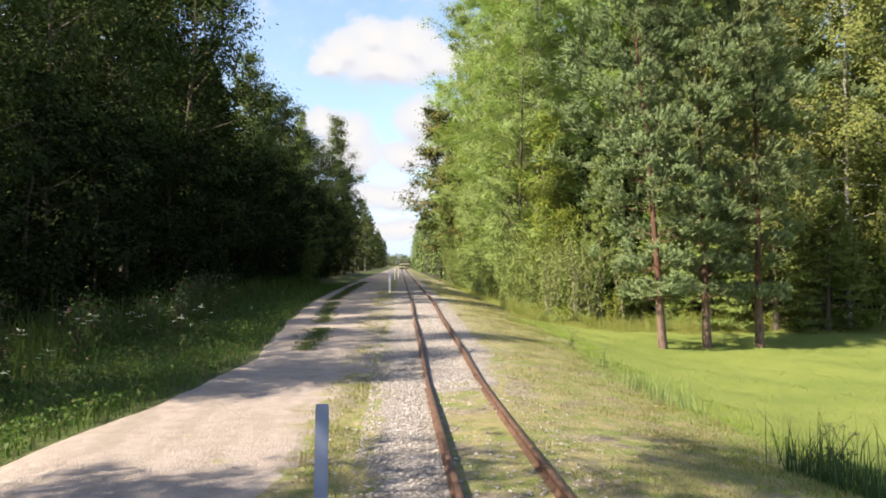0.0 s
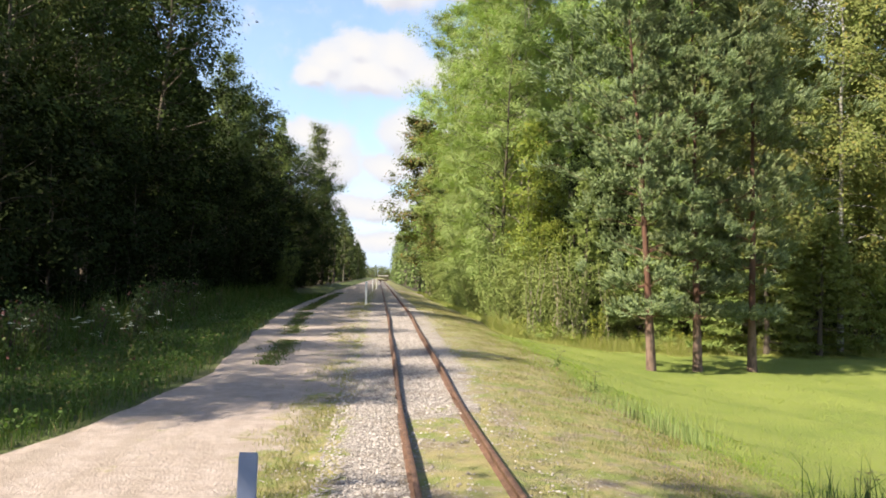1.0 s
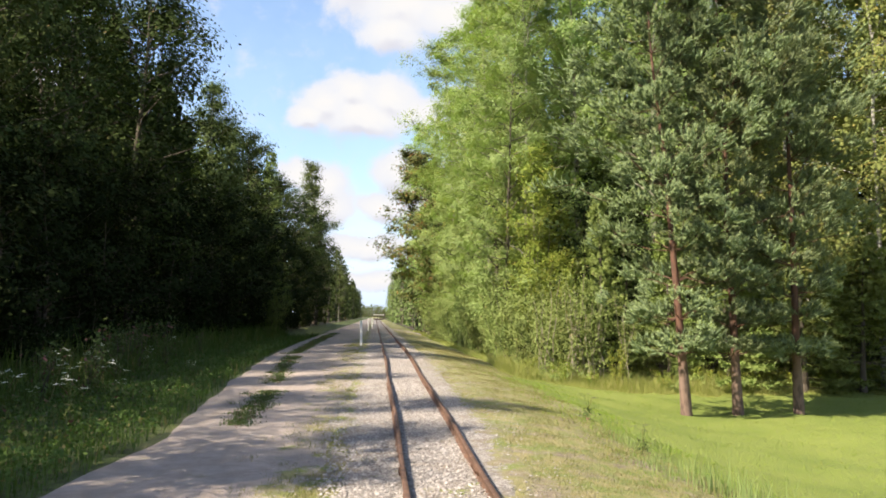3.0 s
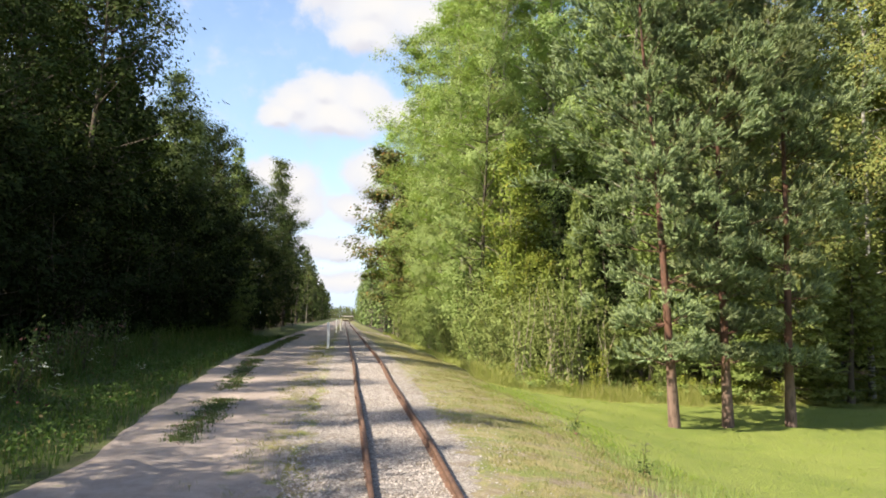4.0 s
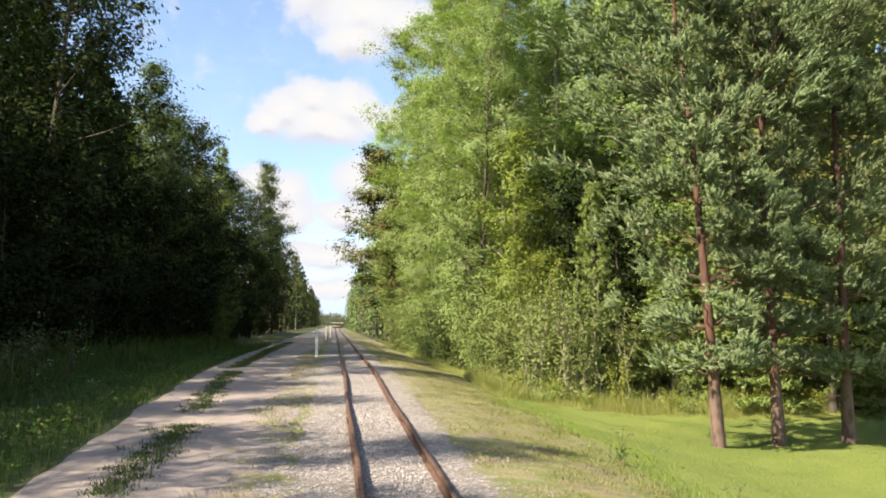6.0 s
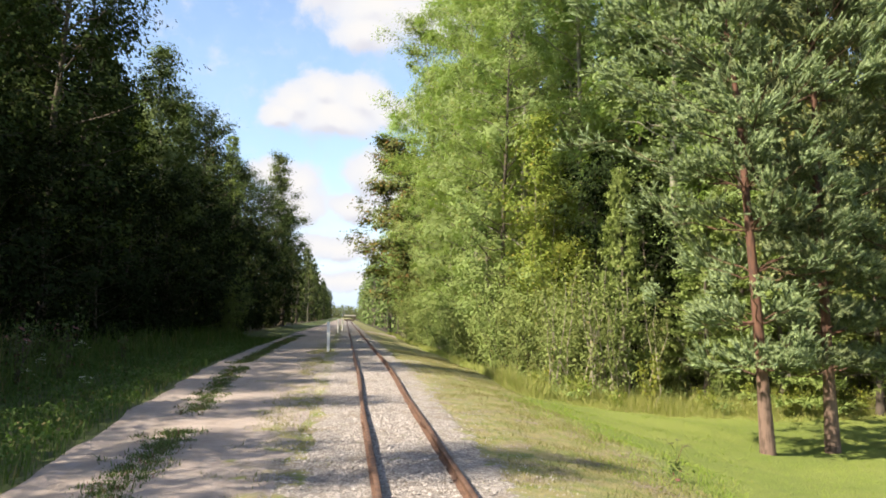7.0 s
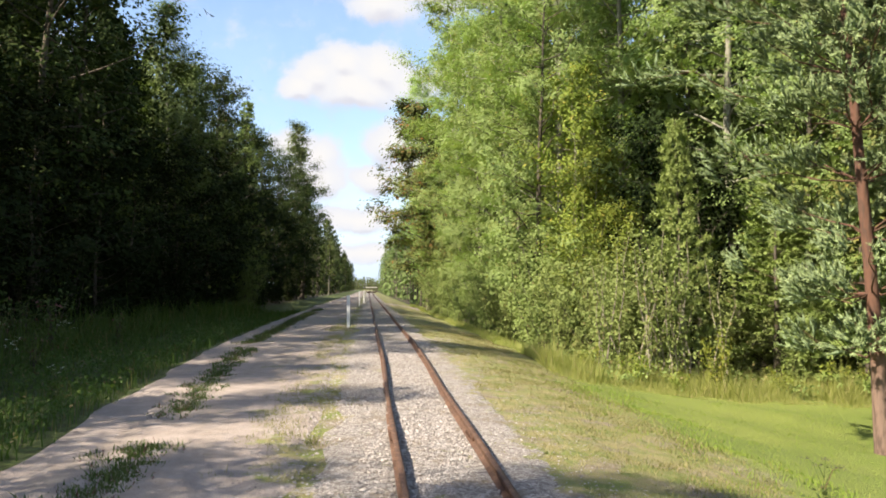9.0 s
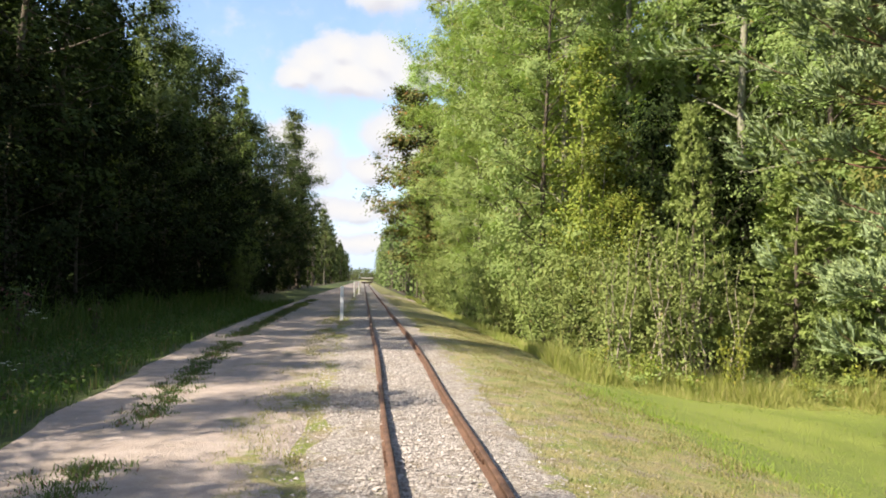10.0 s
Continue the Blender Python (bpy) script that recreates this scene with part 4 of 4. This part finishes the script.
row(sapling, [(6.0, 29.2, 0), (6.35, 29.4, 50, 1.1), (6.75, 29.1, 100, 0.9), (7.3, 29.4, 150, 1.15), (5.5, 29.5, 250, 1.1), (5.1, 29.7, 310, 0.9), (7.9, 29.2, 20, 1.0), (6.55, 29.6, 190, 1.2), (7.05, 29.5, 80, 0.95)], "saplings at the wood's edge")
low_bush = shrub("small_shrub", 43, 0.9, 0.55, 900, 0.06, M["rowan"], "small bright green bush at the lawn's edge", 6)
row(low_bush, [(5.6, 28.6, 40, 0.9), (6.6, 28.3, 200, 0.6), (12.0, 28.2, 10, 1.0), (13.5, 28.0, 100, 0.8), (7.45, 28.2, 0, 1.6, 0.9), (9.0, 28.2, 90, 0.8), (10.5, 28.4, 180, 0.9), (4.7, 29.0, 270, 0.8), (11.2, 27.9, 30, 0.9), (12.8, 28.4, 110, 1.1), (14.6, 27.8, 60, 0.9), (16.0, 28.0, 220, 1.1), (17.5, 27.7, 300, 0.9)], "small bushes at the lawn's edge")
# undergrowth takes the same leaf tone with the shade painted in
dull_bush = shrub("undergrowth_shrub", 44, 2.2, 1.0, 2200, 0.1, M["shade_leaf"], "undergrowth shrub below the trees, leaves darkened to look shaded", 8)
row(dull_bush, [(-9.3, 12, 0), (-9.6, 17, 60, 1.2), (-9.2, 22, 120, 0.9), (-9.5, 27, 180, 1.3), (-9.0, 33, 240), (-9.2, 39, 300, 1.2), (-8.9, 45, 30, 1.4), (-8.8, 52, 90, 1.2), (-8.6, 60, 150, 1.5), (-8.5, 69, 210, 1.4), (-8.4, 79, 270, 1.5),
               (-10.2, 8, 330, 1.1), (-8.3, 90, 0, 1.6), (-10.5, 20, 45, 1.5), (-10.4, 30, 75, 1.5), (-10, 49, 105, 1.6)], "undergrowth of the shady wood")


def grass(name, seed, k, area, height, width, leaf, label, lean=0.35, bent=True, keep=None, grow=None):
    r = np.random.default_rng(seed)
    x0, x1, y0, y1 = area
    x = r.uniform(x0, x1, k)
    y = y0 + (y1 - y0) * r.random(k) ** 1.5
    if keep:
        ok = keep(x, y, r)
        x, y = x[ok], y[ok]
    h = height * r.gamma(5, 0.2, len(x)) * (grow(x, y) if grow else 1.0)
    v, f = blades(r, x, y, ground_z(x, y), h, np.full(len(x), width) * (1 + 0.02 * y), lean, bent)
    return tagged(new(name, mesh_of(name, v, f, leaf)), label, "grass", kind="stuff")


def patches(x, y, scale, seed):
    return np.array([noise.noise((a * scale, b * scale, seed)) for a, b in zip(x, y)])


edge_left = np.vectorize(road_left)
grass("verge_grass", 51, 46000, (-9.5, -3.7, 2.5, 60), 0.16, 0.011, M["grass_shaded"], "lush green grass between the road and the shady wood", 0.4, True,
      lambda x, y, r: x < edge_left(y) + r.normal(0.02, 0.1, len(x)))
grass("tall_weeds", 52, 12000, (-10.5, -6.8, 4, 60), 0.52, 0.014, M["grass_shaded"], "tall seeding grass and weeds at the shady wood's edge", 0.5)
grass("lawn_grass", 53, 75000, (3.0, 19, 3.0, 27.9), 0.035, 0.008, M["grass_lawn"], "short mown bright green lawn", 0.5, False, lambda x, y, r: x > r.uniform(3.0, 5.4, len(x)))
grass("ditch_grass", 54, 22000, (2.3, 4.8, 3.0, 28), 0.03, 0.008, M["grass_lawn"], "tufty green grass on the bank above the lawn", 0.4, True, lambda x, y, r: patches(x, y, 0.9, 5.0) > r.uniform(-0.5, 0.4, len(x)))
grass("dry_grass", 55, 150000, (0.55, 3.5, 1.5, 40), 0.03, 0.010, M["grass_dry"], "short dry yellowish grass beside the rails", 0.6, False, lambda x, y, r: patches(x, y, 1.1, 9.0) + (x - 1.2) * 0.25 > r.uniform(-0.3, 0.5, len(x)))
grass("wood_edge_grass", 56, 80000, (3.4, 19, 26.9, 30.8), 0.40, 0.012, M["grass_tall"], "tall pale green grass between lawn and woods", 0.5, False, lambda x, y, r: patches(x, y, 0.8, 3.0) > r.uniform(-0.7, 0.3, len(x)),
      lambda x, y: np.clip((y - 27.2 - 0.9 * patches(x, y * 0.3, 0.7, 6.0)) / 0.9, 0.12, 1) * (0.75 + 0.9 * patches(x, y, 1.1, 2.2)))
grass("wood_edge_grass", 57, 14000, (3.5, 4.8, 28, 90), 0.17, 0.011, M["grass_tall"], "grass along the foot of the sunny woods", 0.4)
grass("track_grass", 58, 30000, (-0.36, 0.36, 1.5, 40), 0.026, 0.008, M["grass_dry"], "sparse short grass growing between the rails", 0.6, False, lambda x, y, r: patches(x, y, 1.6, 2.0) > r.uniform(-0.35, 0.25, len(x)) + (y - 6) * 0.03)
grass("roadside_grass", 59, 50000, (-2.0, -1.0, 1.5, 30), 0.045, 0.007, M["grass_dry"], "patchy short grass between the road and the track", 0.6, False, lambda x, y, r: patches(x, y, 1.0, 7.0) - np.abs(x + 1.6) * 0.5 - np.clip((y - 6) * 0.05, 0, 0.3) > r.uniform(-0.25, 0.35, len(x)))

grass("track_grass", 66, 24000, (-0.36, 0.36, 1.5, 9.5), 0.02, 0.006, M["grass_dry"], "short dry grass between the nearer rails", 0.7, False, lambda x, y, r: patches(x, y, 2.1, 5.5) > r.uniform(-0.45, 0.2, len(x)))


def tufts(name, seed, centres, each, reach, height, width, leaf, label, lean=0.5, bent=True):
    """Grass that grows in separate tufts."""
    r = np.random.default_rng(seed)
    c = np.repeat(np.asarray(centres), each, 0)
    x, y = c[:, 0] + r.normal(0, reach, len(c)), c[:, 1] + r.normal(0, reach * 1.3, len(c))
    h = height * r.gamma(5, 0.2, len(x))
    v, f = blades(r, x, y, ground_z(x, y) + 0.01, h, np.full(len(x), width) * (1 + 0.015 * y), lean, bent)
    return tagged(new(name, mesh_of(name, v, f, leaf)), label, "grass", kind="stuff")


r = random.Random(61)
spots = []
y = 11.5
while y < 62:
    thick = 13.9 < y < 18.4
    if thick or noise.noise((0.3, y * 0.5, 4.4)) > (0.0 if y < 20 else -0.5):
        spots += [(strip_mid(y) + r.gauss(0, 0.13), y + r.gauss(0, 0.1)) for _ in range(9 if thick else 5)]
    y += 0.22
tufts("middle_grass", 60, spots, 54, 0.06, 0.042, 0.019, M["weed"], "tufts of grass and weeds along the middle of the road", 0.7, False)
spots = [(-1.62 + r.gauss(0, 0.2), q) for q in (2.5 + 0.1 * k for k in range(420)) if noise.noise((q * 0.6, 1.7, 8.8)) > -0.12] + [(-1.45 + r.gauss(0, 0.28), 4 + 26 * r.random()) for _ in range(90)]
tufts("roadside_tufts", 62, spots, 40, 0.08, 0.05, 0.008, M["grass_dry"], "low tufts of grass between the road and the ballast", 0.6, False)
spots = [(r.uniform(2.9, 4.3), r.uniform(4, 26)) for _ in range(130)]
tufts("bank_tufts", 63, spots, 30, 0.15, 0.050, 0.007, M["grass_lawn"], "taller tufts of green grass on the bank", 0.6)
tufts("reed_clump", 64, [(3.45, 5.2), (3.6, 5.5), (3.3, 5.6), (3.75, 5.0), (3.95, 5.3)], 90, 0.12, 0.36, 0.010, M["reed"], "clump of dark green reeds on the bank", 0.3)
tufts("reed_clump", 65, [(3.2, 9.6), (3.35, 10.2), (3.15, 10.8), (3.4, 9.0)], 80, 0.14, 0.24, 0.008, M["bank"], "clump of pale blue-green reeds on the bank", 0.3)
spots = [(3.25 + 0.25 * math.sin(q) + r.gauss(0, 0.22), q) for q in (7.4 + 0.11 * k for k in range(90)) if noise.noise((q * 0.8, 2.2, 5.1)) > -0.05]
tufts("bank_grass", 67, spots, 34, 0.17, 0.13, 0.006, M["bank"], "long soft green grass along the foot of the bank", 0.4)


def wildflower(seed, h, bloom="petal", words="flat white flower heads"):
    """Umbel on a thin stalk with a few leaves."""
    r = np.random.default_rng(seed)
    plant = new("wildflower")
    stalk, heads = Tubes(), []
    stalk.add([(0, 0, 0), (0.02, 0.01, h * 0.5), (0.05, 0.0, h)], (0.006, 0.005, 0.003), 4)
    for i in range(4):
        a = i * 1.7 + r.normal(0, 0.3)
        z = h * r.uniform(0.45, 0.75)
        tip = np.array([math.cos(a) * 0.16, math.sin(a) * 0.16, h * r.uniform(0.8, 1.02)])
        stalk.add([(0.02, 0, z), tip * np.array([0.6, 0.6, 0.93]), tip], (0.004, 0.003, 0.002), 3)
        heads.append(tip)
    heads.append(np.array([0.05, 0, h]))
    part_of("stalk", stalk.mesh("stalk", M["weed"]), plant)
    where = np.concatenate([c + r.normal(0, 1, (26, 3)) * np.array([0.035, 0.035, 0.008]) for c in heads])
    v, f = leaf_cards(r, where, 0.022, np.zeros((len(where), 3)), 2.0)
    part_of("blossom", mesh_of("blossom", v, f, M[bloom]), plant, words)
    where = r.normal(0, 1, (60, 3)) * np.array([0.09, 0.09, 0.0]) + np.stack([np.zeros(60), np.zeros(60), r.uniform(0.05, h * 0.6, 60)], 1)
    v, f = leaf_cards(r, where, 0.07, unit(where) * 0.4)
    part_of("foliage", mesh_of("foliage", v, f, M["weed"]), plant)
    return tagged(plant, "white-flowered umbel weed on the shady verge", "wildflower")


r = random.Random(77)
flower = wildflower(71, 0.85)
row(flower, [(r.uniform(-8.2, -5.2), 7.5 + 0.8 * i + r.uniform(-0.4, 0.4), r.uniform(0, 360), r.uniform(0.6, 1.2)) for i in range(26)], "flowers on the verge")
weed = shrub("tall_weed", 72, 1.1, 0.35, 260, 0.07, M["weed"], "tall leafy weed with reddish seed heads on the verge", 5)
row(weed, [(r.uniform(-9.3, -6.6), 6.5 + 0.75 * i + r.uniform(-0.4, 0.4), r.uniform(0, 360), r.uniform(0.7, 1.3)) for i in range(34)], "weeds on the verge")
dry_umbel = wildflower(73, 0.6, "dark_bark", "withered brown seed heads")
tagged(dry_umbel, "withered brown umbel weed on the grassy bank", "wildflower", "withered weeds on the bank")
row(dry_umbel, [(3.95, 5.9, 0), (4.2, 5.3, 80, 0.9), (4.45, 5.0, 160, 1.05), (4.1, 6.4, 240, 0.8), (3.3, 13.5, 300, 0.8), (3.4, 17.0, 20, 0.9)])


def herbs(name, seed, k, area, top, size, leaf, label):
    """Low broad leaves between the blades."""
    r = np.random.default_rng(seed)
    x0, x1, y0, y1 = area
    x, y = r.uniform(x0, x1, k), y0 + (y1 - y0) * r.random(k) ** 1.4
    ok = x < edge_left(y) - 0.05 if x0 < 0 else patches(x, y, 0.9, 4.0) > r.uniform(-0.2, 0.4, k)
    x, y = x[ok], y[ok]
    lush = 0.5 + np.clip(patches(x, y, 0.8, 6.6) + 0.5, 0, 1.2)
    z = ground_z(x, y) + 0.02 + top * lush * r.random(len(x)) ** 0.7
    v, f = leaf_cards(r, np.stack([x, y, z], 1), size, np.zeros((len(x), 3)), 0.9, 0.7, 0.7)
    tagged(new(name, mesh_of(name, v, f, leaf)), label, "plants", kind="stuff")


herbs("verge_herbs", 81, 34000, (-9.6, -3.8, 3, 45), 0.22, 0.06, M["grass_shaded"], "low broad-leaved plants in the shady verge")
herbs("edge_herbs", 82, 16000, (4.0, 19, 27.8, 31), 0.42, 0.07, M["hazel"], "leafy plants among the tall grass below the woods")


# ---- larger stones of the track bed ----
def bed_stones(k):
    r = np.random.default_rng(91)
    shapes = []
    for i in range(6):
        v, f = stone_mesh(r, np.zeros((1, 3)), np.ones(1))
        shapes.append(mesh_of("stone", v, f, M["stone"]))
    for i in range(k):
        x = r.uniform(-1.2, -0.5) if i % 3 else r.uniform(0.5, 1.1)
        y = 2.6 + 14 * r.random() ** 1.3
        ob = new("stone", shapes[i % 6])
        size = r.uniform(0.014, 0.026)
        ob.matrix_world = Matrix.LocRotScale((x, y, float(ground_z(x, y)) + 0.022 + size * 0.2), Euler((0, 0, r.uniform(0, 6.28))), (size, size, size))
        ob.parent = track_bed


bed_stones(240)
